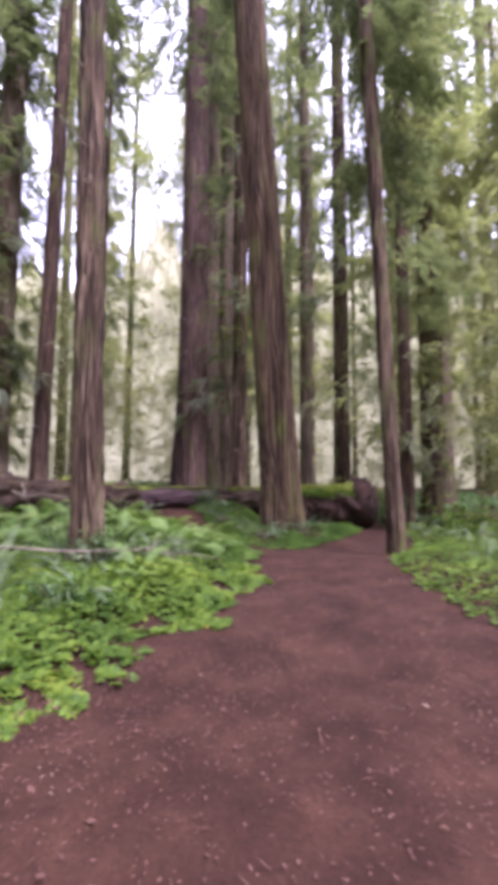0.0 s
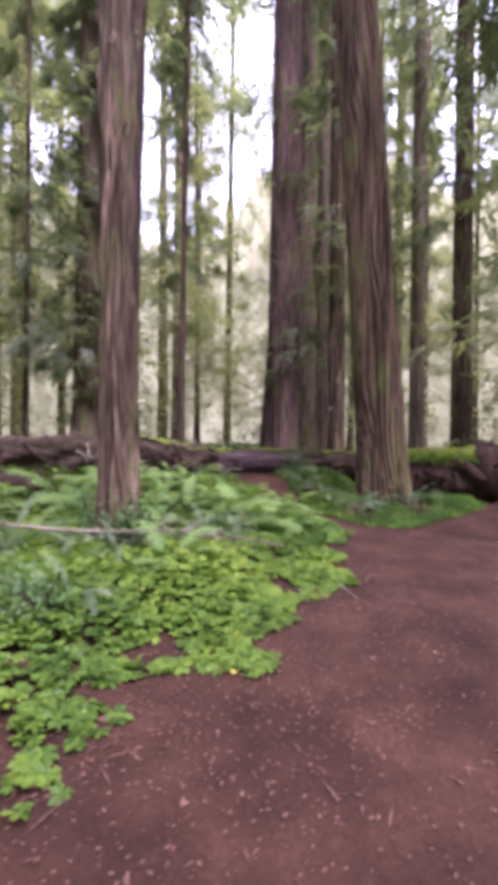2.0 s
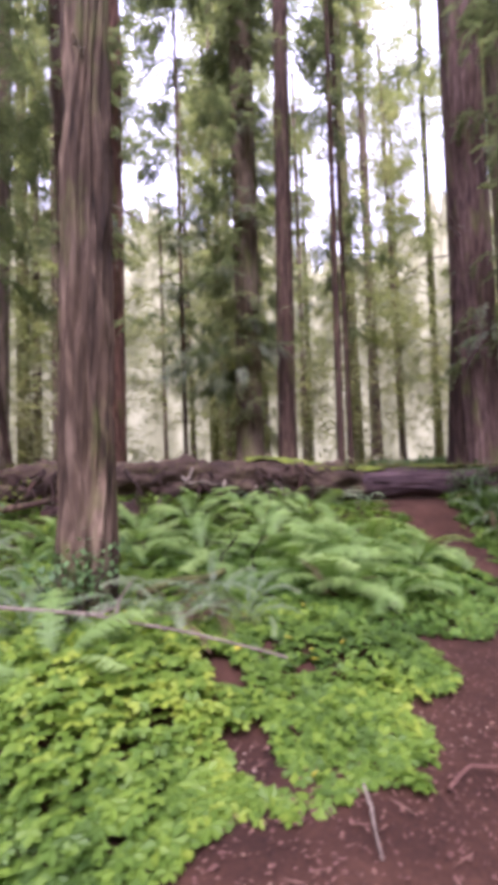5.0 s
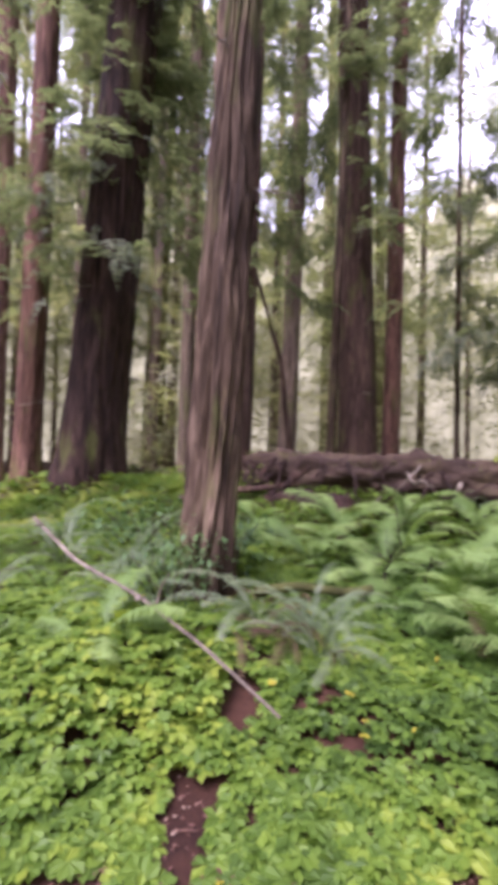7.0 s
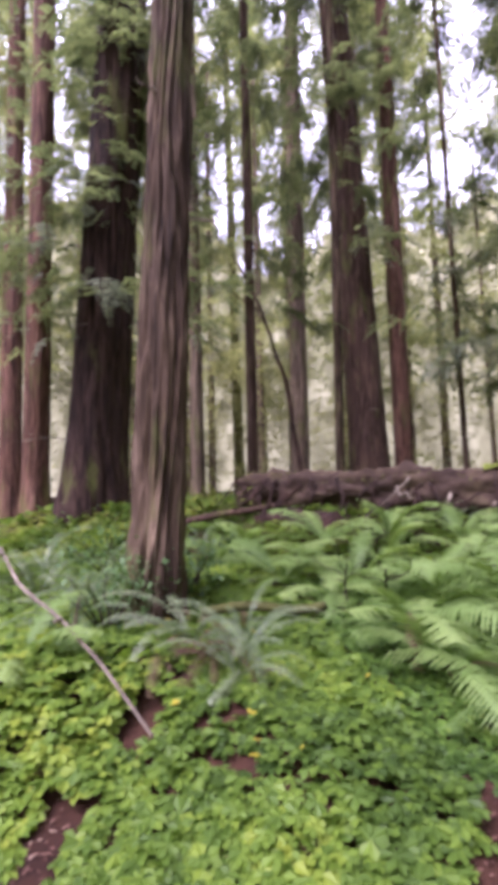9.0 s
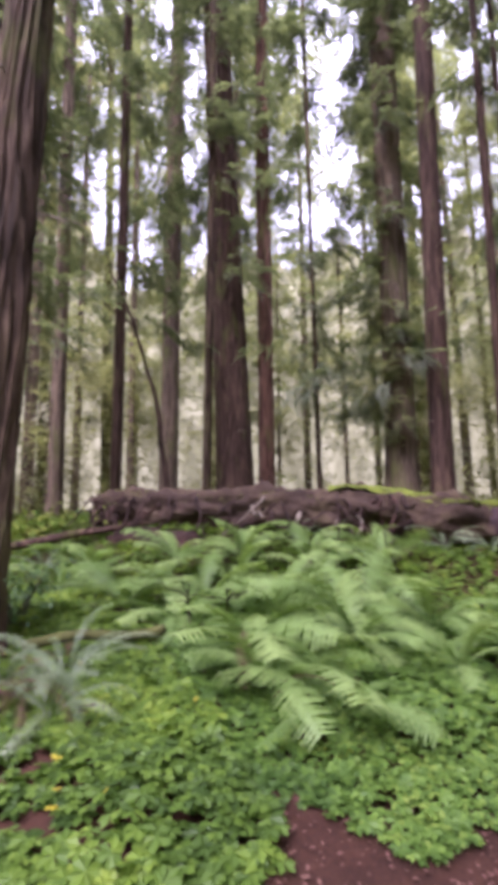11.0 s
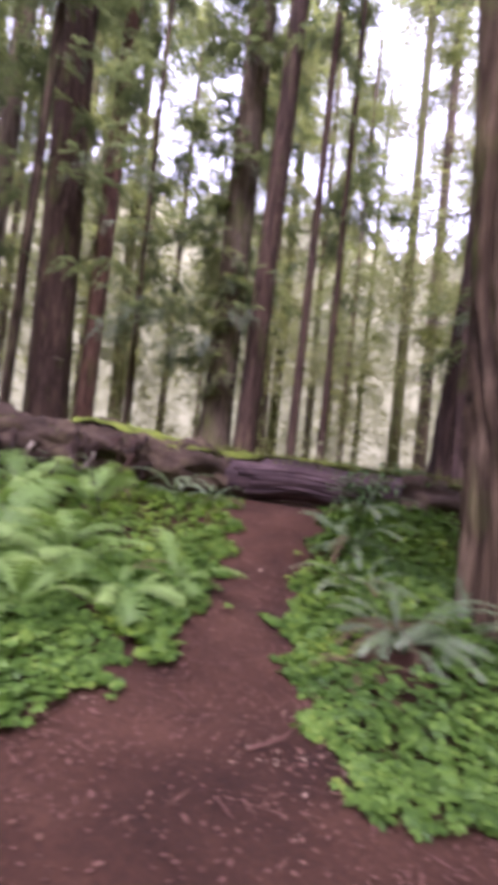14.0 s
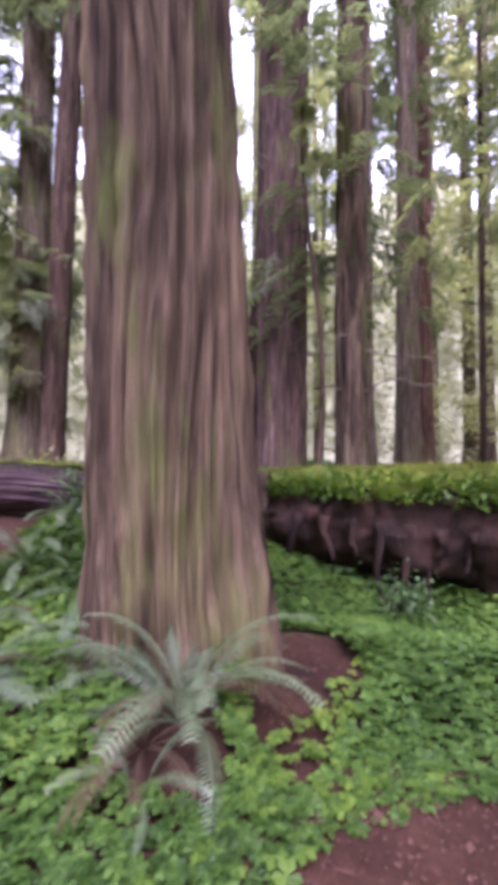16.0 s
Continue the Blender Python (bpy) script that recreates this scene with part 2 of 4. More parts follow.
def tube(points, radii, sides=8, seed=0, rough=0.0):
    """A tapered, bent round bar along points: vertices and four-cornered faces, ends closed by pinching."""
    p = np.asarray(points, float)
    r = np.asarray(radii, float)
    d = np.gradient(p, axis=0)
    d /= np.linalg.norm(d, axis=1)[:, None] + 1e-9
    ref = np.where(np.abs(d[:, 2:3]) > 0.9, [[1.0, 0, 0]], [[0, 0, 1.0]])
    a = np.cross(d, ref)
    a /= np.linalg.norm(a, axis=1)[:, None]
    b = np.cross(d, a)
    th = np.linspace(0, 2 * np.pi, sides, endpoint=False)
    rr = r[:, None] * (1 + rough * np.random.default_rng(seed).uniform(-1, 1, (len(p), sides)))
    v = p[:, None] + rr[..., None] * (np.cos(th)[None, :, None] * a[:, None] + np.sin(th)[None, :, None] * b[:, None])
    v = np.concatenate([np.repeat(p[:1, None], sides, 1), v, np.repeat(p[-1:, None], sides, 1)])
    n = len(v)
    i, j = np.meshgrid(np.arange(n - 1), np.arange(sides), indexing="ij")
    k = (j + 1) % sides
    f = np.stack([i * sides + j, i * sides + k, (i + 1) * sides + k, (i + 1) * sides + j], -1).reshape(-1, 4)
    return v.reshape(-1, 3), f


def bent(a, b, n, sag=0.0, wob=0.0, seed=0):
    """n points from a to b, hanging by sag in the middle and wandering by wob."""
    s = np.linspace(0, 1, n)[:, None]
    p = np.asarray(a, float) * (1 - s) + np.asarray(b, float) * s
    p[:, 2] -= sag * 4 * (s * (1 - s))[:, 0]
    for c in range(3):
        p[:, c] += wob * wavy(seed + c, s[:, 0], lo=3, hi=9) * np.sin(np.pi * s[:, 0])
    return p


def joined(pieces):
    vs, fs, n = [], [], 0
    for v, f in pieces:
        vs.append(v)
        fs.append(f + n)
        n += len(v)
    return np.concatenate(vs), np.concatenate(fs)

# ---- the lie of the land ----
LOG = np.array([(-7.7, 8.3), (-6.0, 10.1), (-2.98, 13.4), (-1.0, 14.7), (0.7, 15.5)])
RIDGE = np.concatenate([[(-11.5, 4.0)], LOG])
LOG2 = np.array([(-0.2, 15.9), (1.2, 16.3), (3.0, 16.4), (4.5, 16.2)])
BEDS = [
    [(-30, -7), (-6, 0.2), (-3.4, 1.7), (-1.65, 2.72), (-1.36, 2.9), (-1.16, 3.3), (-1.0, 3.7), (-1.12, 4.1), (-1.25, 4.6), (-1.05, 4.85), (-0.78, 4.46), (-0.42, 4.46), (-0.37, 4.95), (-0.26, 5.4),
     (-0.22, 5.9), (0.0, 6.2), (0.26, 6.3), (0.32, 6.7), (0.16, 6.95), (0.21, 7.5), (0.03, 7.8), (-0.2, 7.93), (-0.4, 8.03), (-0.27, 8.1), (0.0, 8.18), (0.28, 8.34), (0.31, 8.85), (0.33, 9.4), (0.17, 9.95),
     (-0.3, 10.75), (-0.98, 11.65), (-1.75, 12.45), (-2.45, 13.0), (-2.85, 13.7), (-5, 16), (-30, 22)],
    [(-1.55, 14.6), (-1.3, 13.8), (-0.6, 12.6), (-0.1, 11.7), (0.42, 11.15), (0.85, 10.9), (1.1, 10.6), (1.4, 10.55), (1.7, 10.75), (2.0, 11.25), (2.2, 11.55), (2.6, 12.0), (3.0, 12.65), (3.25, 13.1), (3.8, 14.0), (4.3, 15.3), (4.8, 17), (-1, 17)],
    [(2.6, -6), (2.58, 3), (2.6, 5.9), (2.7, 7.4), (2.9, 8.4), (3.1, 9.05), (3.6, 9.6), (4.3, 10.5), (4.9, 12), (5.5, 14.2), (5.9, 18), (40, 22), (40, -6)],
]


def inside(poly, x, y):
    hit = np.zeros(x.shape, bool)
    for (ax, ay), (bx, by) in zip(poly, poly[1:] + poly[:1]):
        cross = ((ay > y) != (by > y)) & (x < (bx - ax) * (y - ay) / (by - ay + 1e-12) + ax)
        hit ^= cross
    return hit


def edge_gap(poly, x, y):
    """Distance to the outline."""
    best = np.full(x.shape, 1e9)
    for (ax, ay), (bx, by) in zip(poly, poly[1:] + poly[:1]):
        dx, dy = bx - ax, by - ay
        s = np.clip(((x - ax) * dx + (y - ay) * dy) / (dx * dx + dy * dy), 0, 1)
        best = np.minimum(best, np.hypot(x - ax - s * dx, y - ay - s * dy))
    return best


def bed_depth(x, y):
    """Metres inside a planted bed (negative: out on the path), with a ragged edge."""
    d = np.full(x.shape, -9.0)
    for poly in BEDS:
        g = edge_gap(poly, x, y)
        d = np.maximum(d, np.where(inside(poly, x, y), g, -g))
    d = np.where(y > 17.5 + 0.2 * (x - 1), 3.0, d)
    return d + 0.09 * wavy(5, x, y, lo=3, hi=12)


def log_gap(x, y):
    best = np.full(x.shape, 1e9)
    for (ax, ay), (bx, by) in zip(RIDGE[:-1], RIDGE[1:]):
        dx, dy = bx - ax, by - ay
        s = np.clip(((x - ax) * dx + (y - ay) * dy) / (dx * dx + dy * dy), 0, 1)
        gx, gy = x - ax - s * dx, y - ay - s * dy
        side = np.sign(dx * gy - dy * gx)
        best = np.where(np.hypot(gx, gy) < np.abs(best), np.hypot(gx, gy) * np.where(side == 0, 1, side), best)
    return best


def smooth(a, b, x):
    s = np.clip((x - a) / (b - a), 0, 1)
    return s * s * (3 - 2 * s)


def patch_at(x, y):
    """1 on the bare duff at the large redwood's foot."""
    u, w = x - 2.24, y - 13.4
    q = (w / 0.85) ** 2 + ((u + 0.2 * w) / 0.42) ** 2
    return smooth(1.25, 0.85, q + 0.5 * wavy(31, x, y, lo=3, hi=9))


def land(x, y):
    x, y = np.asarray(x, float), np.asarray(y, float)
    g = log_gap(x, y)
    h = (0.6 + 0.22 * smooth(-3, -8, x)) * smooth(-2.8, -0.2, g) * smooth(-16, -10, x) * smooth(2.0, -0.6, x)
    h = h + 0.3 * smooth(20, 40, y)
    h -= 0.17 * smooth(8.8, 11.2, y) * smooth(-0.8, 0.8, x) * smooth(24, 17, y)
    h += 0.14 * np.exp(-((x - 1.5) ** 2 + (y - 13.1) ** 2) / 1.2) - 0.16 * np.exp(-((x - 2.6) ** 2 / 4 + (y - 15.6) ** 2 / 0.9))
    h += 0.2 * smooth(0.0, 1.2, bed_depth(x, y)) * np.exp(-((x + 2.2) ** 2 + (y - 6.5) ** 2) / 12)
    h += 0.02 * wavy(11, x, y, lo=0.6, hi=2.5) + 0.05 * wavy(12, x, y, lo=0.2, hi=0.6) * smooth(8, 20, np.hypot(x - 1, y - 8))
    return h


def land_at(x, y):
    return float(land(np.array([float(x)]), np.array([float(y)]))[0])


def make_ground():
    u = np.concatenate([np.linspace(-160, -14, 24)[:-1], np.linspace(-14, 9, 186)[:-1], np.linspace(9, 160, 24)])
    w = np.concatenate([np.linspace(-90, -3, 14)[:-1], np.linspace(-3, 19, 178)[:-1], np.linspace(19, 200, 30)])
    X, Y = np.meshgrid(u, w)
    depth = bed_depth(X, Y)
    Z = land(X, Y) + 0.012 * wavy(21, X, Y, lo=4, hi=14) - 0.02 * smooth(0.1, -0.5, depth)
    n, k = len(w), len(u)
    i, j = np.meshgrid(np.arange(n - 1), np.arange(k - 1), indexing="ij")
    f = np.stack([i * k + j, i * k + j + 1, (i + 1) * k + j + 1, (i + 1) * k + j], -1).reshape(-1, 4)
    mid = depth[:-1, :-1].ravel()
    me = np_mesh("ground", np.stack([X, Y, Z], -1).reshape(-1, 3), f, [DUFF, SOIL], True, ((mid > 1.3) & (patch_at(X, Y)[:-1, :-1].ravel() < 0.4)).astype(int))
    tagged(new("ground", me), "reddish brown trodden redwood duff and dark forest soil", "forest floor", kind="structure")


make_ground()

# ---- trees ----
def trunk_mesh(name, mat, h, r0, r1, lean=(0, 0), flare=0.35, ridges=16, depth=0.03, segs=64, rings=90, seed=0, bow=0.0, sway=0.0):
    """A fluted, furrowed trunk standing on z = 0, leaning by metres at its top."""
    s = np.linspace(0, 1, rings) ** 1.8
    z = s * h - 0.35 * (1 - s)
    th = np.linspace(0, 2 * np.pi, segs, endpoint=False)
    Z, T = np.meshgrid(z, th, indexing="ij")
    g = np.random.default_rng(seed)
    zz = np.maximum(Z, 0)
    taper = r0 + (r1 - r0) * (zz / h) ** 0.8
    butt = 1 + flare * np.exp(-zz / (1.1 * r0 + 0.35)) * (1 + 0.45 * np.cos(5 * T + g.uniform(0, 6)) * 0.7 + 0.3 * np.cos(3 * T + g.uniform(0, 6)))
    lobes = 1 + 0.03 * np.cos(3 * T + 0.15 * Z + g.uniform(0, 6)) + 0.02 * np.cos(5 * T - 0.2 * Z)
    warp = 1.3 * wavy(seed + 1, np.cos(T) * 2, np.sin(T) * 2, Z * 0.9, lo=0.5, hi=1.6) + 0.5 * wavy(seed + 3, np.cos(T) * 4, np.sin(T) * 4, Z * 2.2, lo=0.5, hi=1.5)
    rid = np.abs(np.sin(0.5 * ridges * T + warp * 1.6))
    rid2 = np.abs(np.sin(0.5 * (ridges * 2 + 2) * T + warp * 2.6 + 1))
    R = taper * butt * lobes + depth * (rid**0.7 - 0.6) * (0.6 + 0.4 * butt) + 0.35 * depth * (rid2 - 0.6) + 0.012 * wavy(seed + 9, T * 0 + np.cos(T) * 6, np.sin(T) * 6, Z * 5)
    k = zz / h
    X = lean[0] * k + bow * np.sin(np.pi * k) + sway * np.sin(5 * k + g.uniform(0, 6)) + R * np.cos(T)
    Y = lean[1] * k + R * np.sin(T)
    v = np.stack([X, Y, Z], -1).reshape(-1, 3)
    i, j = np.meshgrid(np.arange(rings - 1), np.arange(segs), indexing="ij")
    q = (j + 1) % segs
    f = np.stack([i * segs + j, i * segs + q, (i + 1) * segs + q, (i + 1) * segs + j], -1).reshape(-1, 4)
    return np_mesh(name, v, f, mat)


def spray_template(seed, n=9, wide=0.42):
    """A flat drooping twig of narrow leaf blades, one metre long along +y."""
    g = np.random.default_rng(seed)
    v, f = [], []
    for i in range(n):
        s = (i + 0.6) / n
        for side in (-1, 1):
            L = wide * (1.1 - s * 0.75) * g.uniform(0.6, 1.15)
            a = np.array([0, s, -0.32 * s * s])
            d = np.array([side * 0.85, 0.5, g.uniform(-0.5, 0.1)])
            d /= np.linalg.norm(d)
            p = np.array([-d[1] * side, d[0] * side, g.uniform(-0.3, 0.3)]) * 0.06
            b = len(v)
            v += [a, a + d * L * 0.5 + p, a + d * L, a + d * L * 0.5 - p]
            f.append((b, b + 1, b + 2, b + 3))
    return np.array(v), np.array(f)


SPRAYS = [spray_template(s) for s in (1, 2, 3)]
COARSE = [spray_template(s, 4, 0.6) for s in (4, 5)]


def crown_mesh(name, mat, h, lean, z0, z1, n, reach, size, seed=0, templates=SPRAYS, inner=0.15, tip=0.35, arc=None):
    """Drooping sprays along limbs between the heights z0 and z1, joined."""
    g = np.random.default_rng(seed)
    limbs = max(5, n // 14)
    lz = g.uniform(0, 1, limbs) ** 0.9
    la = g.uniform(0, 6.28, limbs) if arc is None else g.uniform(arc[0], arc[1], limbs)
    ll = reach * (1 - (1 - tip) * lz) * g.uniform(0.45, 1.15, limbs)
    pick = g.integers(0, limbs, n)
    s = g.uniform(inner, 1, n) ** 0.7
    zz = z0 + (z1 - z0) * lz[pick]
    rad = ll[pick] * s
    x = lean[0] * zz / h + rad * np.cos(la[pick]) + g.normal(0, 0.1 * reach, n)
    y = lean[1] * zz / h + rad * np.sin(la[pick]) + g.normal(0, 0.1 * reach, n)
    z = zz - 0.28 * rad * s - np.abs(g.normal(0, 0.25, n)) * size
    ang = la[pick] - np.pi / 2 + g.normal(0, 0.7, n)
    turn = rot_z(ang) @ rot_x(g.normal(-0.35, 0.35, n)) 
    sz = size * g.uniform(0.5, 1.3, n)
    out = []
    which = g.integers(0, len(templates), n)
    for i, (tv, tf) in enumerate(templates):
        m = which == i
        if m.any():
            out.append(scatter(tv, tf, np.stack([x, y, z], -1)[m], turn[m], sz[m]))
    v, f = joined(out)
    return np_mesh(name, v, f, mat, False)


def limbs_mesh(name, mat, h, lean, r, z0, z1, n, reach, seed=0, dead=False):
    g = np.random.default_rng(seed)
    out = []
    for i in range(n):
        z = g.uniform(z0, z1)
        a = g.uniform(0, 6.28)
        L = reach * g.uniform(0.4, 1.1)
        base = np.array([lean[0] * z / h, lean[1] * z / h, z])
        d = np.array([np.cos(a), np.sin(a), g.uniform(-0.35, 0.2)])
        pts = bent(base + 0.6 * r * d, base + (r + L) * d, 6, -0.06 * L, 0.05 * L, seed + i)
        rad = np.linspace(0.012 + 0.012 * L, 0.004, 6)
        one = [tube(pts, rad, 5)]
        if dead:
            for k in range(3):
                p = pts[2 + k]
                e = p + L * 0.35 * np.array([np.cos(a + g.normal(0, 0.9)), np.sin(a + g.normal(0, 0.9)), g.uniform(-0.5, 0.2)])
                one.append(tube(bent(p, e, 4, 0.02, 0.02, seed + i + k), np.linspace(0.008, 0.003, 4), 4))
        out.append(np_mesh(name, *joined(one), mat))
    return out


def tree(at, label, mat, h, r0, r1, crown=None, limbs=None, name="redwood_tree", group="forest trees", category="tree", **kw):
    """crown: rows of (material, z0, z1, sprays, reach, size[, arc]); limbs: (material, z0, z1, count, reach, dead)."""
    seed = kw.get("seed", 0)
    lean = kw.get("lean", (0, 0))
    x, y = at
    t = thing(name, (x, y, land_at(x, y)), label, category, group)
    part_of("trunk", trunk_mesh("trunk", mat, h, r0, r1, **kw), t)
    for i, (cm, z0, z1, n, reach, size, *arc) in enumerate(crown or ()):
        part_of("crown", crown_mesh("crown", cm, h, lean, z0, z1, int(n * 1.3), reach * 1.2, size * 0.7, seed * 7 + i, arc=arc[0] if arc else None), t)
    if limbs:
        lm, z0, z1, n, reach, dead = limbs
        for me in limbs_mesh("limb", lm, h, lean, r0 * 0.7, z0, z1, n, reach, seed, dead):
            part_of("limb", me, t, "bare dead branch" if dead else "")
    return t


# near and middle trees, by the line of the walk
tree((-2.29, 6.57), "young redwood with grey-brown braided bark and ivy at its foot", BARK_GREY, 30, 0.2, 0.14, [(NEEDLE, 11, 26, 260, 2.6, 0.9)],
     (DEADWOOD, 3.2, 9, 6, 0.5, True), seed=3, lean=(-1.0, 1.2), flare=0.3, ridges=10, depth=0.07, segs=132, rings=200)
tree((1.4, 13.08), "large redwood with grey-brown fluted bark, green algae at the base", BARK_BIG, 44, 0.56, 0.31, [(NEEDLE, 17, 40, 420, 4, 1.1)],
     seed=5, lean=(-2.9, -0.3), flare=0.16, ridges=26, depth=0.09, segs=288, rings=240)
tree((3.3, 9.2), "slender redwood with brown bark at the path's edge", BARK_GREY, 28, 0.17, 0.12, [(NEEDLE, 6.0, 20, 620, 2.6, 0.9, (-0.9, 1.8))], seed=8, lean=(-0.9, 0.3), flare=0.25, ridges=9, depth=0.02)
tree((-2.0, 20.6), "old redwood with rose-grey bark and a fire-blackened side", BARK_ROSE, 58, 0.68, 0.42, [(NEEDLE, 22, 50, 380, 5, 1.5)],
     (DEADWOOD, 3.0, 9, 16, 2.0, True), seed=11, lean=(0.3, 0), flare=0.15, ridges=24, depth=0.07, segs=110, rings=110)
tree((-2.6, 20.1), "fire-blackened redwood stem fused to its larger neighbour", BARK_BURNT, 12, 0.32, 0.04, None, (DEADWOOD, 3, 11, 10, 0.8, True), seed=12, lean=(0.5, 0.4), flare=0.2, ridges=12, depth=0.05)
tree((-1.3, 24.5), "grey redwood with broken branch stubs", BARK_HAZY, 52, 0.5, 0.3, [(NEEDLE, 16, 46, 320, 3.6, 1.4)], (DARKTWIG, 2, 12, 14, 1.0, True), seed=13, ridges=12, depth=0.05)
tree((-0.4, 27.3), "grey redwood standing behind the old ones", BARK_HAZY, 50, 0.42, 0.25, [(NEEDLE, 18, 46, 260, 3.2, 1.4)], seed=14, ridges=10)
tree((-9.9, 18.6), "huge redwood clad in green hanging foliage", BARK_HAZY, 54, 0.52, 0.34, [(NEEDLE, 3.5, 34, 1700, 2.1, 1.0), (NEEDLE_LT_HAZY, 1.6, 10, 420, 1.4, 0.8)], seed=17, lean=(0.3, 0.3), ridges=22, depth=0.04, segs=90)
tree((-7.85, 18.15), "dark-barked redwood beyond the fallen log", BARK_DARK, 48, 0.335, 0.2, [(NEEDLE, 15, 44, 300, 2.6, 1.2)], (DEADWOOD, 2, 9, 10, 1.0, True), seed=18, lean=(0.5, 0.9), flare=0.2, ridges=12, depth=0.03)
tree((-5.45, 17.6), "thin dark fir stem with short branches", BARK_DARK, 27, 0.125, 0.05, [(NEEDLE, 8, 25, 240, 1.4, 0.7)], (DARKTWIG, 2, 16, 26, 0.6, True), name="fir_tree", seed=19, lean=(0.2, 0.2), flare=0.15, ridges=8, depth=0.01, segs=28, rings=50)
tree((-6.15, 19.8), "thin dark fir stem further back", BARK_DARK, 26, 0.11, 0.05, [(NEEDLE, 6, 24, 240, 1.5, 0.8)], (DARKTWIG, 2, 16, 22, 0.6, True), name="fir_tree", seed=20, flare=0.15, ridges=8, depth=0.01, segs=28, rings=50)
tree((-10.15, 15.3), "thin grey fir pole in front of the clad redwood", BARK_GREY, 24, 0.085, 0.04, [(NEEDLE, 4, 22, 520, 1.8, 0.9)], (DARKTWIG, 2, 12, 18, 0.5, True), name="fir_tree", seed=21, flare=0.15, ridges=8, depth=0.008, segs=24, rings=40)
tree((-15.4, 14.8), "dark redwood with a broad base behind the log", BARK_DARK, 50, 0.78, 0.42, [(NEEDLE, 9, 40, 800, 3.4, 1.2)], (DEADWOOD, 3, 10, 10, 1.2, True), seed=23, lean=(-0.8, -1.2), flare=0.2, ridges=18, depth=0.05, segs=80)
tree((-15.1, 16.05), "straight redwood with rosy brown bark", BARK_RED, 50, 0.36, 0.22, [(NEEDLE, 16, 46, 300, 2.6, 1.2)], seed=24, lean=(0.15, 0.5), flare=0.2, ridges=12, depth=0.03)
tree((-19.6, 13.0), "tall brown redwood with a straight trunk", BARK_HAZY, 50, 0.46, 0.28, [(NEEDLE, 14, 46, 320, 3.4, 1.4)], seed=25, lean=(0.25, 0.9), flare=0.2, ridges=14, depth=0.04)
tree((-13.4, 9.5), "straight dark redwood with a slender stem", BARK_DARK, 40, 0.19, 0.1, [(NEEDLE, 7, 34, 460, 2.2, 1.0)], (DARKTWIG, 3, 12, 10, 0.6, True), seed=26, lean=(0.0, 0.4), flare=0.2, ridges=11, depth=0.02)
tree((-14.05, 12.9), "slender redwood pole leaning a little", BARK_GREY, 36, 0.17, 0.1, [(NEEDLE, 12, 34, 160, 1.8, 0.9)], seed=27, lean=(0.6, 0.6), ridges=9, depth=0.02, segs=28, rings=50)
tree((-10.2, 4.8), "burnt redwood with a blackened, broad base", BARK_BURNT, 44, 0.72, 0.46, [(NEEDLE, 4.5, 14, 700, 2.8, 0.9), (NEEDLE, 9, 34, 700, 3.4, 1.1)], (DEADWOOD, 1.0, 5, 9, 1.2, True), seed=30, lean=(0.6, 2.6), flare=0.25, ridges=16, depth=0.06, segs=80)
tree((-11.4, 3.1), "red-barked redwood beside the burnt one", BARK_RED, 42, 0.34, 0.22, [(NEEDLE, 8, 38, 300, 2.8, 1.1)], seed=31, lean=(0.4, 0.4), flare=0.2, ridges=12, depth=0.03)
tree((-17.4, 0.5), "brown redwood deeper in the grove", BARK_RED, 44, 0.4, 0.24, [(NEEDLE, 8, 40, 300, 3.2, 1.3)], seed=32, ridges=12, depth=0.04)
tree((-19.3, 8.0), "brown redwood with light green sprays", BARK_HAZY, 46, 0.32, 0.2, [(NEEDLE, 9, 40, 320, 2.8, 1.2)], seed=33, ridges=12, depth=0.04)
tree((-6.9, 2.2), "thin redwood sapling with green sprays", BARK_GREY, 18, 0.1, 0.04, [(NEEDLE_LT_HAZY, 4, 16, 240, 1.8, 0.7)], seed=34, ridges=8, depth=0.012, segs=24, rings=40)
tree((5.6, 22.6), "grey redwood with a dark stripped base", BARK_GREY, 50, 0.42, 0.26, [(NEEDLE, 10, 46, 420, 3.6, 1.4)], (DEADWOOD, 2, 10, 8, 1.2, True), seed=36, ridges=12, depth=0.04)
tree((0.24, 19.7), "redwood with bluish green hanging foliage", BARK_GREY, 50, 0.32, 0.22, [(NEEDLE, 4.5, 36, 900, 2.4, 0.9)], (DEADWOOD, 2, 6, 12, 1.6, True), seed=37, ridges=12, depth=0.05)
tree((-0.5, 30.0), "pinkish brown redwood in the light", BARK_RED, 50, 0.5, 0.3, [(NEEDLE, 8, 44, 520, 3.4, 1.4)], seed=39, ridges=12, depth=0.04)
tree((4.6, 27.5), "straight grey redwood over the mossy log", BARK_HAZY, 46, 0.4, 0.24, [(NEEDLE, 7, 40, 480, 3.0, 1.2)], seed=44, flare=0.2, ridges=12, depth=0.04)
tree((-0.35, 19.0), "bent thin sapling with few leaves", BARK_DARK, 9, 0.06, 0.025, [(NEEDLE_LT_HAZY, 4, 8.5, 60, 1.0, 0.5)], (DARKTWIG, 1.5, 7, 6, 0.7, True), seed=40, ridges=6, depth=0.006, segs=20, rings=30, sway=0.25)
tree((2.3, 24.4), "thin grey pole with a few short branches", BARK_DARK, 22, 0.09, 0.04, [(NEEDLE_LT_HAZY, 6, 20, 160, 1.4, 0.7)], (DARKTWIG, 2, 12, 14, 0.6, True), name="fir_tree", seed=45, flare=0.15, ridges=8, depth=0.008, segs=24, rings=40)
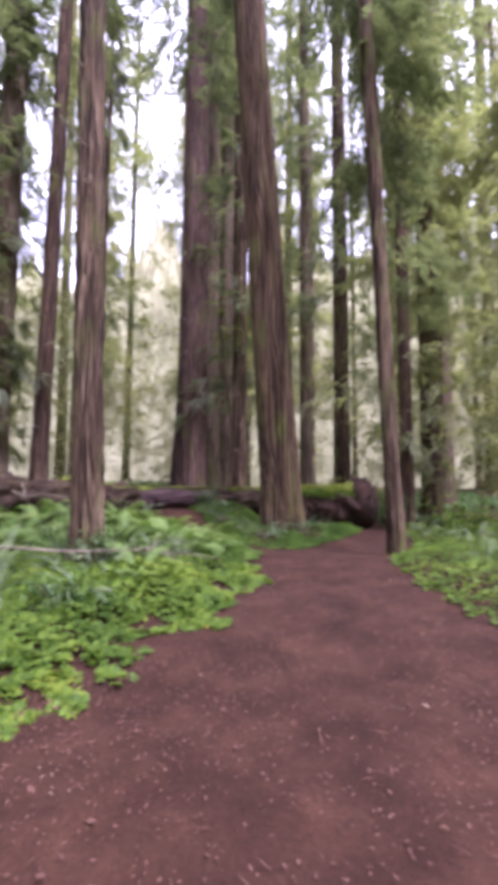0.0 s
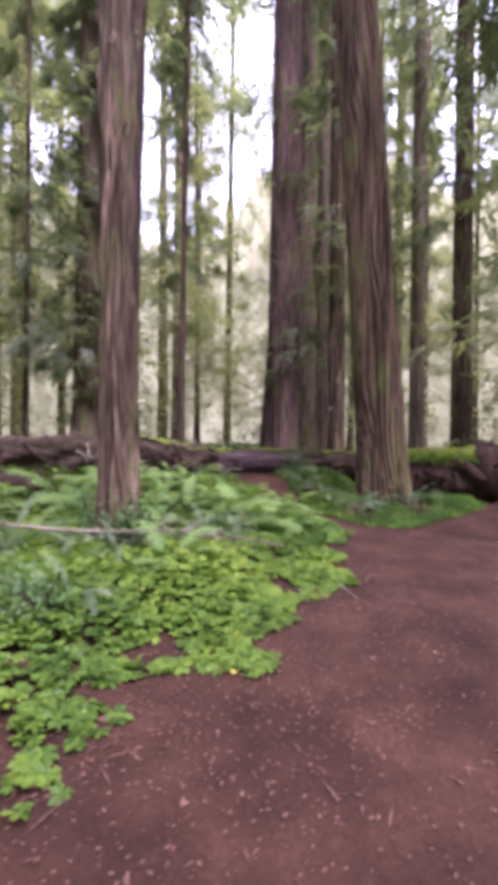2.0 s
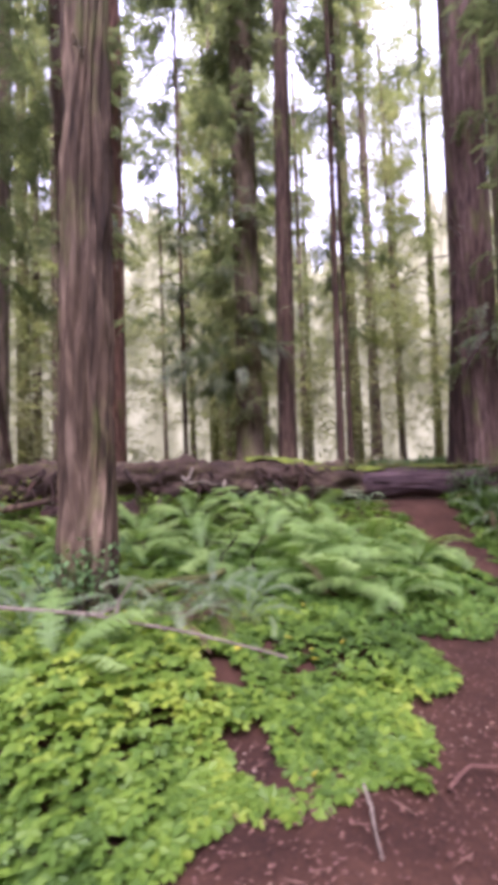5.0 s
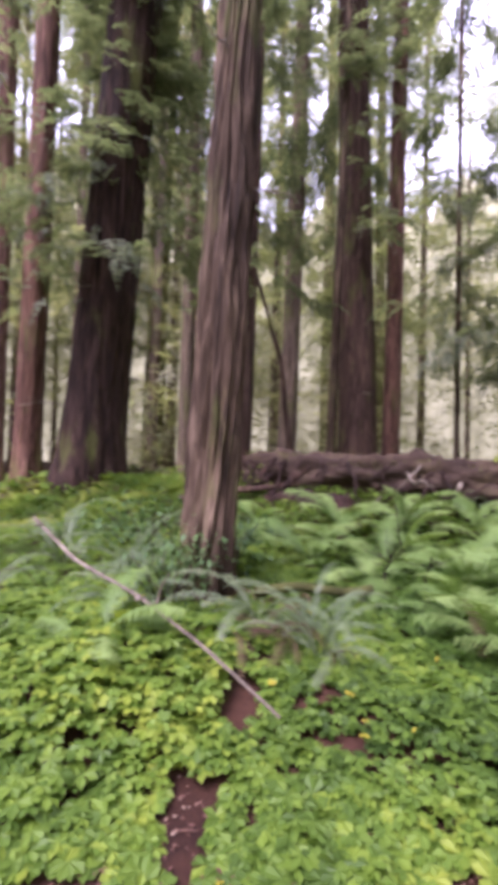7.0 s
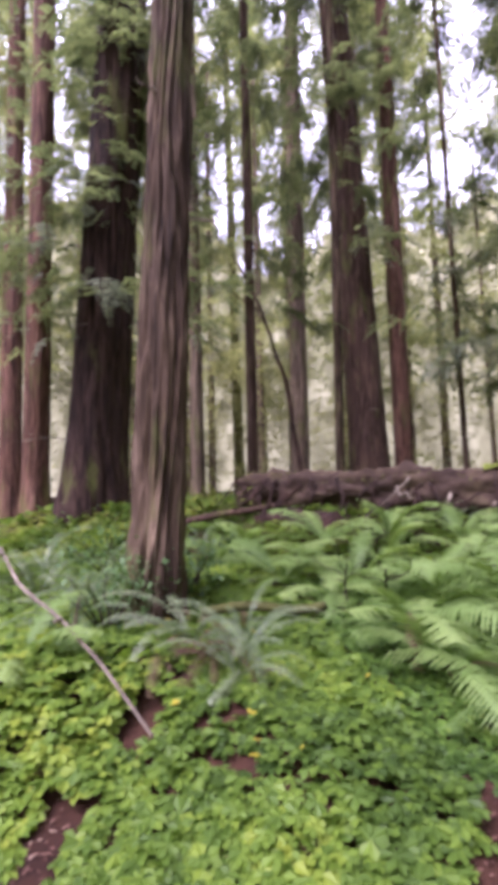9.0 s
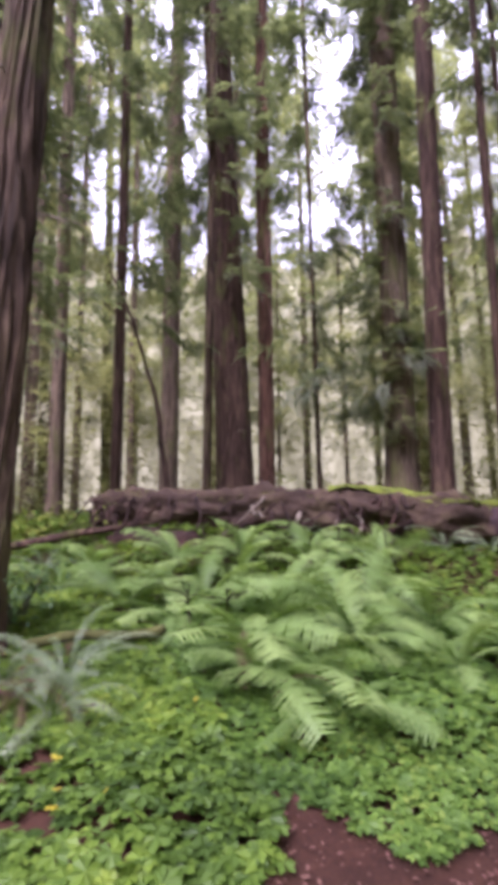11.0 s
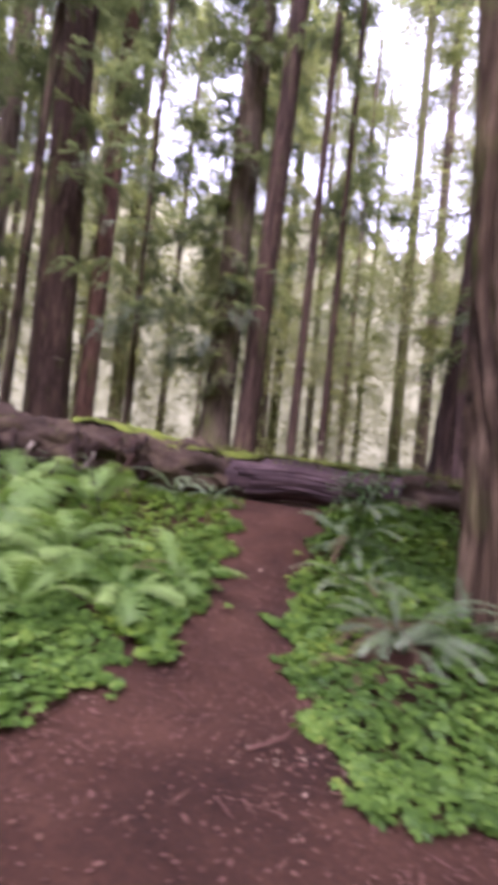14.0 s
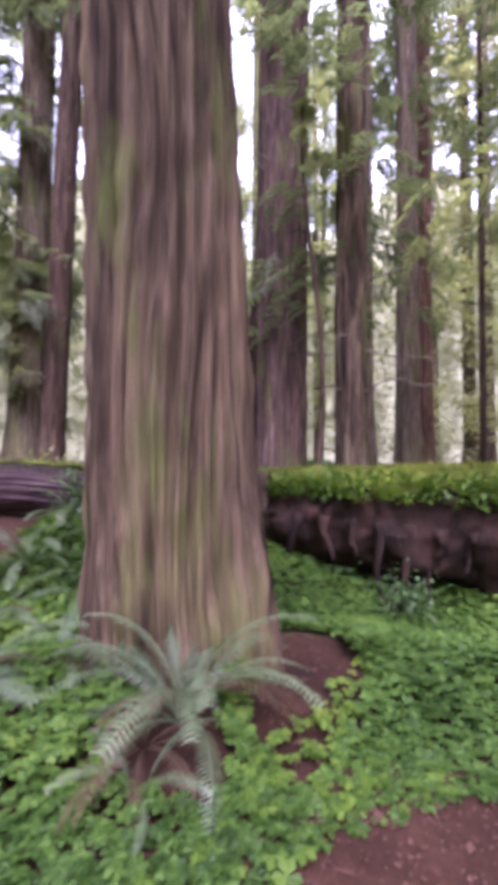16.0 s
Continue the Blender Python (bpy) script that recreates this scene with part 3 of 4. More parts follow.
tree((6.4, 16.2), "dark slender redwood behind the path's edge", BARK_DARK, 40, 0.24, 0.14, [(NEEDLE_LT_HAZY, 3.5, 26, 700, 2.8, 1.0)], seed=46, flare=0.2, ridges=10, depth=0.02)
tree((8.6, 19.0), "leafy redwood beside the path's far bend", BARK_GREY, 46, 0.42, 0.25, [(NEEDLE_LT_HAZY, 2.5, 24, 950, 3.8, 1.2)], seed=41, ridges=12, depth=0.04)
tree((12.0, 24.5), "leafy green redwood at the clearing", BARK_HAZY, 46, 0.45, 0.25, [(NEEDLE_LT_HAZY, 3, 28, 800, 4.0, 1.4)], seed=42, ridges=12, depth=0.04)
tree((10.5, 14.5), "young redwood with low green branches", BARK_GREY, 36, 0.3, 0.16, [(NEEDLE_LT_HAZY, 2, 18, 900, 3.4, 1.0)], seed=43, ridges=10, depth=0.03)


def far_trees():
    """Repeats of three tall trees out in the woods; pale bark and needles carry painted haze."""
    base = []
    for s, (bm, n) in enumerate(((BARK_HAZY, 820), (BARK_MOSSY, 760), (BARK_HAZY, 820))):
        t = thing("redwood_tree", (0, 0, 0), "distant redwood in the hazy woods", "tree", "far trees")
        part_of("trunk", trunk_mesh("trunk", bm, 62, 0.5, 0.24, ridges=10, depth=0.03, segs=26, rings=36, seed=60 + s, lean=(0.6 * (s - 1), 0.4)), t)
        part_of("crown", crown_mesh("crown", NEEDLE_YEL_HAZY if s == 0 else NEEDLE_LT_HAZY, 62, (0, 0), 12, 61, n, 4.8, 1.6, 60 + s, COARSE), t)
        base.append(t)
    g = np.random.default_rng(99)
    spots = []
    for _ in range(4000):
        a, d = g.uniform(-2.6, 3.5), g.uniform(34, 60)
        x, y = 0.5 - d * np.sin(a * 0.62 + 0.45), 8 + d * np.cos(a * 0.62 + 0.45)
        glade = 0.48 < a * 0.62 + 0.45 < 0.53
        if not glade and all((x - p) ** 2 + (y - q) ** 2 > 16 for p, q in spots):
            spots.append((x, y))
        if len(spots) >= 84:
            break
    for i, (x, y) in enumerate(spots):
        m = Matrix.Translation((x, y, land_at(x, y))) @ Matrix.Rotation(g.uniform(0, 6.28), 4, "Z") @ Matrix.Scale(g.uniform(0.6, 1.25), 4)
        if i < 3:
            base[i].matrix_basis = m
        else:
            copy_thing(base[i % 3], m)


far_trees()


def understorey():
    """Countless far saplings and bushes between the trunks: leaves coloured pale for haze and backlight."""
    g = np.random.default_rng(5)
    for label, mat, n, lo, hi, dmin, dmax, size in (
            ("pale yellow-green leafy understorey between the trunks", NEEDLE_YEL_HAZY, 8500, 0.3, 14, 27, 58, 1.5),
            ("mid-green conifer saplings and hanging branches", NEEDLE_LT_HAZY, 5200, 0.8, 16, 25, 56, 1.2),
            ("far grey-green canopy of the woods", NEEDLE_LT_HAZY, 6800, 8, 50, 36, 58, 1.8)):
        a, d = g.uniform(-1.75, 2.15, n) + 0.45, g.uniform(dmin, dmax, n)
        clump = g.integers(0, n // 14, n)
        ca = g.uniform(-1.75, 2.15, n) + 0.45
        cd = g.uniform(dmin, dmax, n)
        cz = g.uniform(lo, hi, n)
        x = 0.5 - cd[clump] * np.sin(ca[clump]) + g.normal(0, 1.1, n)
        y = 8 + cd[clump] * np.cos(ca[clump]) + g.normal(0, 1.1, n)
        z = np.maximum(cz[clump] + g.normal(0, 1.0, n), 0.4) + 0.4
        glade = (ca[clump] > 0.37) & (ca[clump] < 0.62) & (z > 0.62 * cd[clump]) & (clump % 3 == 0)
        airy = (ca[clump] < 0.05) & (z < 36) & (g.uniform(0, 1, n) < 0.35) & (mat is NEEDLE_LT_HAZY)
        x, y, z = (c[~glade & ~airy] for c in (x, y, z))
        n = len(x)
        turn = rot_z(g.uniform(0, 6.28, n)) @ rot_x(g.normal(-0.3, 0.4, n))
        sz = size * g.uniform(0.6, 1.3, n)
        which = g.integers(0, 2, n)
        out = [scatter(*COARSE[i], np.stack([x, y, z], -1)[which == i], turn[which == i], sz[which == i]) for i in (0, 1)]
        v, f = joined(out)
        tagged(new("understorey", np_mesh("understorey", v, f, mat, False)), label, "foliage", kind="stuff")


understorey()


def backdrop():
    """A wooded slope closing the distance; it glows to stand in for lit haze."""
    a = np.linspace(0, 2 * np.pi, 721)
    spires = 2.5 * wavy(31, a * 40, lo=0.6, hi=3) + 1.6 * wavy(32, a * 130, lo=0.6, hi=3)
    hgt = (43 + 6 * wavy(3, np.cos(a) * 3, np.sin(a) * 3, lo=1, hi=9) + spires) * (1 - 0.12 * np.exp(-(((a - 5.8) / 0.14) ** 2)))
    rows = []
    for k, (r, s) in enumerate(((64, 0.0), (65, 0.35), (68, 0.75), (74, 1.0))):
        rows.append(np.stack([r * np.sin(a), 8 + r * np.cos(a), -1 + s * hgt], -1))
    v = np.concatenate(rows)
    i, j = np.meshgrid(np.arange(3), np.arange(720), indexing="ij")
    f = np.stack([i * 721 + j, i * 721 + j + 1, (i + 1) * 721 + j + 1, (i + 1) * 721 + j], -1).reshape(-1, 4)
    m, nt, bsdf = tree_of("distant_haze_glow")
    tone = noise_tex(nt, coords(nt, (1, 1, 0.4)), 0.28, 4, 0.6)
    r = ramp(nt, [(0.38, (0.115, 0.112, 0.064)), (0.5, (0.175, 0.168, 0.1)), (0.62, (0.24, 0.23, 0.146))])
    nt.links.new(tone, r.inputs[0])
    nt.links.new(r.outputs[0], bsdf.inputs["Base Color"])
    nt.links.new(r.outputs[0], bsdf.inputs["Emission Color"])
    # emission added in place of light scattered by haze; brightens the woods too
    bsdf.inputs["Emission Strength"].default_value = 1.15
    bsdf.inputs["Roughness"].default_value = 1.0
    tagged(new("backdrop", np_mesh("backdrop", v, f, m)), "distant olive-green wooded slope, glowing in place of lit haze", "woods", kind="structure")


backdrop()

# ---- fallen logs ----
def resample(pts, n):
    p = np.asarray(pts, float)
    d = np.r_[0, np.cumsum(np.linalg.norm(np.diff(p, axis=0), axis=1))]
    s = np.linspace(0, d[-1], n)
    return np.stack([np.interp(s, d, p[:, c]) for c in range(p.shape[1])], -1), s


def log_shell(axis, radii, segs, seed, rough, squash=1.0, span=(0, 2 * np.pi), grow=0.0, sides=True, knots=6.0):
    """A rough round shell along an axis; span: the stretch of its girth, from its far side over the top."""
    p = np.asarray(axis)
    n = len(p)
    d = np.gradient(p, axis=0)
    d /= np.linalg.norm(d, axis=1)[:, None]
    side = np.cross(d, (0, 0, 1.0))
    side /= np.linalg.norm(side, axis=1)[:, None]
    th = np.linspace(span[0], span[1], segs)
    S, T = np.meshgrid(np.linspace(0, n * 0.12, n), th, indexing="ij")
    R = np.asarray(radii)[:, None] * (1 + rough * wavy(seed, S * 2.2, np.cos(T) * 2.4, np.sin(T) * 2.4, n=9) + 0.5 * rough * wavy(seed + 1, S * knots, np.cos(T) * 7, np.sin(T) * 7, n=9)) + grow
    v = p[:, None] + R[..., None] * (np.cos(T)[..., None] * side[:, None] + squash * np.sin(T)[..., None] * np.array([0, 0, 1.0]))
    i, j = np.meshgrid(np.arange(n - 1), np.arange(segs - 1), indexing="ij")
    f = np.stack([i * segs + j, i * segs + j + 1, (i + 1) * segs + j + 1, (i + 1) * segs + j], -1).reshape(-1, 4)
    return v.reshape(-1, 3), f


def fallen_log():
    t = thing("fallen_log", (0, 0, 0), "long fallen redwood log with mossy top and stripped middle", "log")
    xy, s = resample(LOG, 110)
    k = s / s[-1]
    r = np.interp(k, [0, 0.45, 0.62, 0.83, 1], [0.4, 0.4, 0.33, 0.31, 0.3])
    ax = np.stack([xy[:, 0], xy[:, 1], np.interp(k, [0, 0.45, 0.62, 0.83, 1], [1.13, 1.09, 0.94, 0.87, 0.85]) + 0.025 * np.sin(s * 1.7) + 0.02 * np.sin(s * 4.1)], -1)
    cut0, cut1 = int(110 * 0.62), int(110 * 0.85)
    for a, b, sd in ((0, cut0 + 1, 3), (cut1, 110, 4)):
        v, f = log_shell(ax[a:b], r[a:b], 64, sd, 0.2, knots=15)
        part_of("bark", np_mesh("bark", v, f, LOGBARK), t, "dark furrowed rotting bark")
    v, f = log_shell(ax[cut0:cut1 + 1], r[cut0:cut1 + 1] * 0.97, 44, 5, 0.03)
    wood = part_of("stripped_wood", np_mesh("stripped_wood", v, f, WOOD), t, "bare purplish grey weathered wood")
    g = np.random.default_rng(4)
    for k in range(7):
        th = np.pi + (0.25 - 0.16 * k) if k < 4 else np.pi - 0.2 + 0.2 * k
        a, b = cut0 + g.integers(0, 5), cut1 - g.integers(0, 6)
        seg = ax[a:b:3]
        dd = np.gradient(seg, axis=0)
        dd /= np.linalg.norm(dd, axis=1)[:, None]
        sd = np.cross(dd, (0, 0, 1.0))
        ang = (-0.55 + 0.2 * k)
        pts = seg + 0.32 * (np.cos(ang) * sd + np.sin(ang) * np.array([0, 0, 1.0]))
        pts[:, 2] += 0.012 * wavy(k, np.arange(len(pts)) * 0.4)
        v, f = tube(pts, 0.035 + 0.014 * wavy(k + 4, np.arange(len(pts)) * 0.5), 8, k, 0.15)
        part_of("splinter", np_mesh("splinter", v, f, WOOD), wood)
    v, f = log_shell(ax[44:cut0 + 6], r[44:cut0 + 6], 26, 6, 0.12, span=(0.95, 2.3), grow=0.03, knots=14)
    part_of("moss", np_mesh("moss", v, f, MOSS), t, "yellow-green moss along the top")
    v, f = log_shell(ax[cut0 + 4:], r[cut0 + 4:], 20, 8, 0.08, span=(1.35, 2.5), grow=0.03, knots=14)
    part_of("moss", np_mesh("moss", v, f, MOSS), t, "yellow-green moss along the top")
    # broken branches and roots hanging in front of the left end
    for k in range(64):
        i = int(g.integers(1, 58))
        base = ax[i] + np.array([0.25, -0.3, g.uniform(-0.3, 0.35)])
        e = base + np.array([g.normal(0.3, 0.7), -g.uniform(0.1, 0.8), -g.uniform(0.1, 0.7)])
        e[2] = max(e[2], land_at(e[0], e[1]) + 0.03)
        v, f = tube(bent(base, e, 7, 0.05, 0.06, k), np.linspace(g.uniform(0.015, 0.042), 0.008, 7), 7, k, 0.15)
        part_of("broken_branch", np_mesh("broken_branch", v, f, ROT if k % 10 else DEADWOOD), t)
    v, f = tube(bent(ax[0] + (0.3, 0.3, -0.1), ax[0] + (-0.25, -0.2, 0.05), 8), [0.38, 0.4, 0.38, 0.32, 0.26, 0.2, 0.12, 0.03], 22, 3, 0.3)
    part_of("rotten_end", np_mesh("rotten_end", v, f, ROT), t)
    # rotten block below the left end
    v, f = log_shell(np.stack([np.linspace(-6.5, -5.3, 20), np.linspace(8.3, 9.5, 20), np.full(20, 0.6)], -1), np.r_[0.05, np.full(18, 0.24), 0.05], 22, 12, 0.25)
    part_of("rotten_block", np_mesh("rotten_block", v, f, ROT), t)
    return t


def mossy_log():
    t = thing("fallen_log", (0, 0, 0), "thick mossy fallen log with a dark rotted underside", "log")
    xy, s = resample(LOG2, 60)
    g = np.random.default_rng(6)
    r = 0.5 + 0.1 * smooth(0, 3, s) + 0.2 * smooth(3, 5, s)
    ax = np.stack([xy[:, 0], xy[:, 1], 1.1 - r + 0.22 * smooth(3, 5, s)], -1)
    v, f = log_shell(ax, r, 48, 21, 0.13)
    part_of("rotten_body", np_mesh("rotten_body", v, f, ROT), t, "dark crumbling rotten wood")
    v, f = log_shell(ax, r, 30, 21, 0.09, span=(0.8, 2.7), grow=0.09, knots=14)
    part_of("moss", np_mesh("moss", v, f, MOSS), t, "bright green moss blanket")
    for k in range(11):
        i = 6 + k * 4
        sd = np.array([0.25, -0.97, 0])
        top = ax[i] + sd * (r[i] + 0.05) + np.array([0, 0, 0.12])
        e = top + np.array([g.normal(0, 0.12), -0.05, -g.uniform(0.35, 0.85)])
        v, f = tube(bent(top, e, 6, 0, 0.05, k), np.linspace(0.07, 0.02, 6), 7, k, 0.25)
        part_of("hanging_root", np_mesh("hanging_root", v, f, ROT), t)
    # root end: a dark disc of soil and roots
    c = ax[-1] + np.array([0.1, 0.0, 0.05])
    v, f = tube(np.stack([c + (-0.5, -0.1, 0), c + (-0.1, 0, 0), c + (0.25, 0.05, 0.05), c + (0.5, 0.1, 0)]), [0.7, 1.0, 0.85, 0.2], 26, 9, 0.14)
    part_of("root_plate", np_mesh("root_plate", v, f, ROT), t, "dark upturned root plate")
    for k in range(14):
        a = k * 0.45
        e = c + np.array([g.uniform(0, 0.5), -0.2 + 0.9 * np.cos(a) * 1.1, 1.1 * np.sin(a)])
        e[2] = max(e[2], -0.05)
        v, f = tube(bent(c, e, 6, 0, 0.08, k), np.linspace(0.1, 0.02, 6), 7, k, 0.2)
        part_of("root", np_mesh("root", v, f, ROT), t)
    return t


fallen_log()
mossy_log()


def moss_tufts(label, pts, z_top, r, n, size, mat, seed, lo=-0.6, hi=1.4):
    """Short moss and seedling blades standing on a log."""
    g = np.random.default_rng(seed)
    xy, s = resample(pts, 200)
    i = g.integers(0, 200, n)
    a = g.uniform(lo, hi, n)
    d = np.gradient(xy, axis=0)
    d /= np.linalg.norm(d, axis=1)[:, None]
    side = np.stack([d[:, 1], -d[:, 0]], -1)
    rr = np.interp(i, np.arange(200), np.linspace(r[0], r[1], 200)) * g.uniform(0.98, 1.06, n)
    p = np.concatenate([xy[i] + side[i] * (rr * np.sin(a))[:, None], (np.interp(i, np.arange(200), np.linspace(z_top[0], z_top[1], 200)) + rr * np.cos(a))[:, None]], 1)
    tv = np.array([(0, 0, 0), (-0.2, 0.5, 0.2), (0, 1, 0.1), (0.2, 0.5, 0.2)])
    turn = rot_z(g.uniform(0, 6.28, n)) @ rot_x(g.uniform(-0.8, 1.2, n))
    v, f = scatter(tv, np.array([(0, 1, 2, 3)]), p, turn, size * g.uniform(0.5, 1.6, n))
    tagged(new("moss_tufts", np_mesh("moss_tufts", v, f, mat, False)), label, "moss", kind="stuff")


MOSSDULL = mat_leaf("dull_moss_blades", [(0.0, (0.05, 0.05, 0.02)), (0.5, (0.11, 0.12, 0.035)), (1.0, (0.2, 0.21, 0.06))], 0.25, 0.8)
MOSSLEAF = mat_leaf("moss_blades", [(0.0, (0.09, 0.12, 0.02)), (0.5, (0.19, 0.24, 0.035)), (1.0, (0.34, 0.38, 0.07))], 0.3, 0.7)
moss_tufts("yellow-green moss tufts on the long log", LOG, (1.13, 0.85), (0.43, 0.33), 5200, 0.045, MOSSDULL, 601, -1.2, 1.0)
moss_tufts("bright moss and seedlings on the thick log", LOG2, (0.58, 0.5), (0.59, 0.84), 15000, 0.034, MOSSLEAF, 602, -1.2, 0.85)
moss_tufts("fringe of green seedlings hanging from the mossy log", LOG2, (0.58, 0.5), (0.6, 0.84), 1100, 0.11, SORREL, 603, 0.6, 1.1)


def branch(name, pts, r0, r1, mat, label, twigs=0, seed=0, wob=0.03, category="branch"):
    p, s = resample(pts, 26)
    for c in range(3):
        p[:, c] += wob * wavy(seed + c, s * 2.0, lo=0.6, hi=2.2) * np.sin(np.pi * s / s[-1])
    t = thing(name, tuple(p[0]), label, category)
    q = p - p[0]
    v, f = tube(q, np.linspace(r0, r1, 26), 8, seed, 0.1)
    part_of("stem", np_mesh("stem", v, f, mat), t)
    g = np.random.default_rng(seed)
    for k in range(twigs):
        i = int(g.integers(3, 25))
        d = g.normal(0, 1, 3)
        d[2] = abs(d[2]) * 0.6
        e = q[i] + d / np.linalg.norm(d) * g.uniform(0.12, 0.4)
        v, f = tube(bent(q[i], e, 5, 0.0, 0.03, k), np.linspace(r1 * 0.8 + 0.002, 0.0015, 5), 5)
        part_of("twig", np_mesh("twig", v, f, mat), t)
    return t


branch("fallen_branch", [(-0.36, 6.62, 0.34), (-0.88, 6.33, 0.47), (-1.4, 6.02, 0.56), (-2.25, 5.5, 0.64), (-3.3, 5.0, 0.8)], 0.008, 0.018, DEADWOOD, "long thin bare dead branch arching over the ferns", 3, 71, 0.015)
branch("mossy_pole", [(-2.05, 8.0, 0.34), (-2.05, 7.5, 0.36), (-2.1, 6.95, 0.34)], 0.035, 0.045, MOSS_DARK, "short mossy fallen pole in the ferns", 0, 72)
branch("dark_pole", [(-6.6, 9.35, 1.0), (-6.5, 8.0, 0.84), (-6.4, 6.7, 0.68)], 0.05, 0.07, BARK_DARK, "dark leaning pole against the fallen log", 2, 73)
snag = branch("leaning_snag", [(-15.95, 12.1, 0.7), (-15.98, 11.94, 1.98), (-16.08, 11.58, 5.08), (-16.2, 11.1, 6.97), (-16.34, 10.47, 8.99), (-16.48, 9.7, 10.7)], 0.13, 0.05, BARK_DARK, "bare dark leaning dead sapling with a fork", 5, 74, 0.04, "dead tree")
fork = tube(bent((-0.3, -1.35, 7.7), (-0.63, -3.1, 9.2), 8, 0.12, 0.03, 5), np.linspace(0.06, 0.025, 8), 7)
part_of("fork", np_mesh("fork", *fork, BARK_DARK), snag)
for k, (x, y, hh) in enumerate(((-3.5, 12.2, 0.9), (-2.7, 11.2, 0.75), (-3.4, 9.2, 0.7), (-4.5, 11.8, 0.8), (-2.1, 8.6, 0.5), (-2.3, 8.3, 0.55))):
    branch("dead_stem", [(x, y, land_at(x, y)), (x - 0.08, y, 0.5 * hh + land_at(x, y)), (x - 0.22 + 0.1 * k, y - 0.1, hh + land_at(x, y))], 0.013, 0.006, DARKTWIG, "thin dead stem standing among ferns", 6, 80 + k, 0.03, "twig")

# ---- ferns ----
def frond_mesh(name, mat, L, W, pairs, droop, seed, lift=0.9, toothed=True, curl=0.0):
    """One arching frond with paired leaflets, growing from the origin along +y."""
    g = np.random.default_rng(seed)
    s = np.linspace(0, 1, 40)
    ang = lift - (lift + droop) * s**1.15
    y = np.r_[0, np.cumsum(np.cos(ang[:-1]) * L / 39)]
    z = np.r_[0, np.cumsum(np.sin(ang[:-1]) * L / 39)]
    x = curl * L * s**2
    v, f = [], []
    for i in range(pairs):
        u = 0.14 + 0.86 * (i + 0.3) / pairs
        px, py, pz = (np.interp(u, s, q) for q in (x, y, z))
        a = np.interp(u, s, ang)
        fw = np.array([0, np.cos(a), np.sin(a)])
        up = np.array([0, -np.sin(a), np.cos(a)])
        w = W * (np.sin(np.pi * (0.1 + 0.9 * (1 - u)) ** 0.8) ** 0.8) * g.uniform(0.88, 1.08)
        w = max(w, 0.012)
        half = L / pairs * (0.40 if toothed else 0.3)
        for side in (-1, 1):
            d = np.array([side, 0, 0]) * 0.93 + fw * 0.35 + up * g.uniform(-0.3, 0.05)
            d /= np.linalg.norm(d)
            c = np.array([px, py, pz])
            n = 5 if toothed else 2
            k0 = len(v)
            for j in range(n + 1):
                q = j / n
                hw = half * (1 - 0.8 * q) * (1.0 if toothed else (1.15 if j == 1 else 0.8))
                bend = -up * 0.12 * w * q * q
                m = c + d * w * q + bend
                v.append(m + fw * hw * (1.25 if toothed and j % 2 else 0.8))
                v.append(m - fw * hw * (1.25 if toothed and j % 2 else 0.8))
            for j in range(n):
                b = k0 + 2 * j
                f.append((b, b + 1, b + 3, b + 2))
    rv, rf = tube(np.stack([x, y, z], -1)[::3], np.linspace(0.0045, 0.001, 14), 4)
    vv, ff = joined([(np.array(v), np.array(f)), (rv, rf)])
    return np_mesh(name, vv, ff, mat)


LADY = [frond_mesh("frond", LADYFERN, L, W, 24, dr, i, lift) for i, (L, W, dr, lift) in enumerate(((0.78, 0.15, 0.35, 0.95), (0.66, 0.14, 0.6, 0.8), (0.85, 0.16, 0.25, 1.15), (0.55, 0.12, 0.5, 0.6)))]
SWORD = [frond_mesh("frond", SWORDFERN, L, W, 34, dr, 20 + i, lift, False) for i, (L, W, dr, lift) in enumerate(((0.85, 0.07, 0.55, 1.2), (0.75, 0.065, 0.9, 1.05), (0.92, 0.072, 0.4, 1.32), (0.62, 0.06, 1.0, 0.8)))]
DEAD = [frond_mesh("dead_frond", DEADFERN, 0.6, 0.06, 20, 1.3, 40, 0.4, False)]


def fern(x, y, kind, n, size, label, seed, dead=0, dz=0.0):
    g = np.random.default_rng(seed)
    t = thing("fern", (x, y, land_at(x, y) + dz), label, "fern", "ferns")
    for i in range(n):
        me = kind[int(g.integers(0, len(kind)))]
        o = part_of("frond", me, t)
        a = 6.283 * i / n + g.normal(0, 0.25)
        k = size * g.uniform(0.75, 1.15)
        o.matrix_basis = Matrix.Rotation(a, 4, "Z") @ Matrix.Translation((0, 0.03, 0)) @ Matrix.Rotation(g.normal(0, 0.14), 4, "X") @ Matrix.Rotation(g.normal(0, 0.25), 4, "Y") @ Matrix.Scale(k, 4)
    for i in range(dead):
        o = part_of("dead_frond", DEAD[0], t, "withered brown frond")
        o.matrix_basis = Matrix.Rotation(g.uniform(0, 6.28), 4, "Z") @ Matrix.Translation((0, 0.04, 0.15)) @ Matrix.Scale(size * g.uniform(0.7, 1.1), 4)
    return t


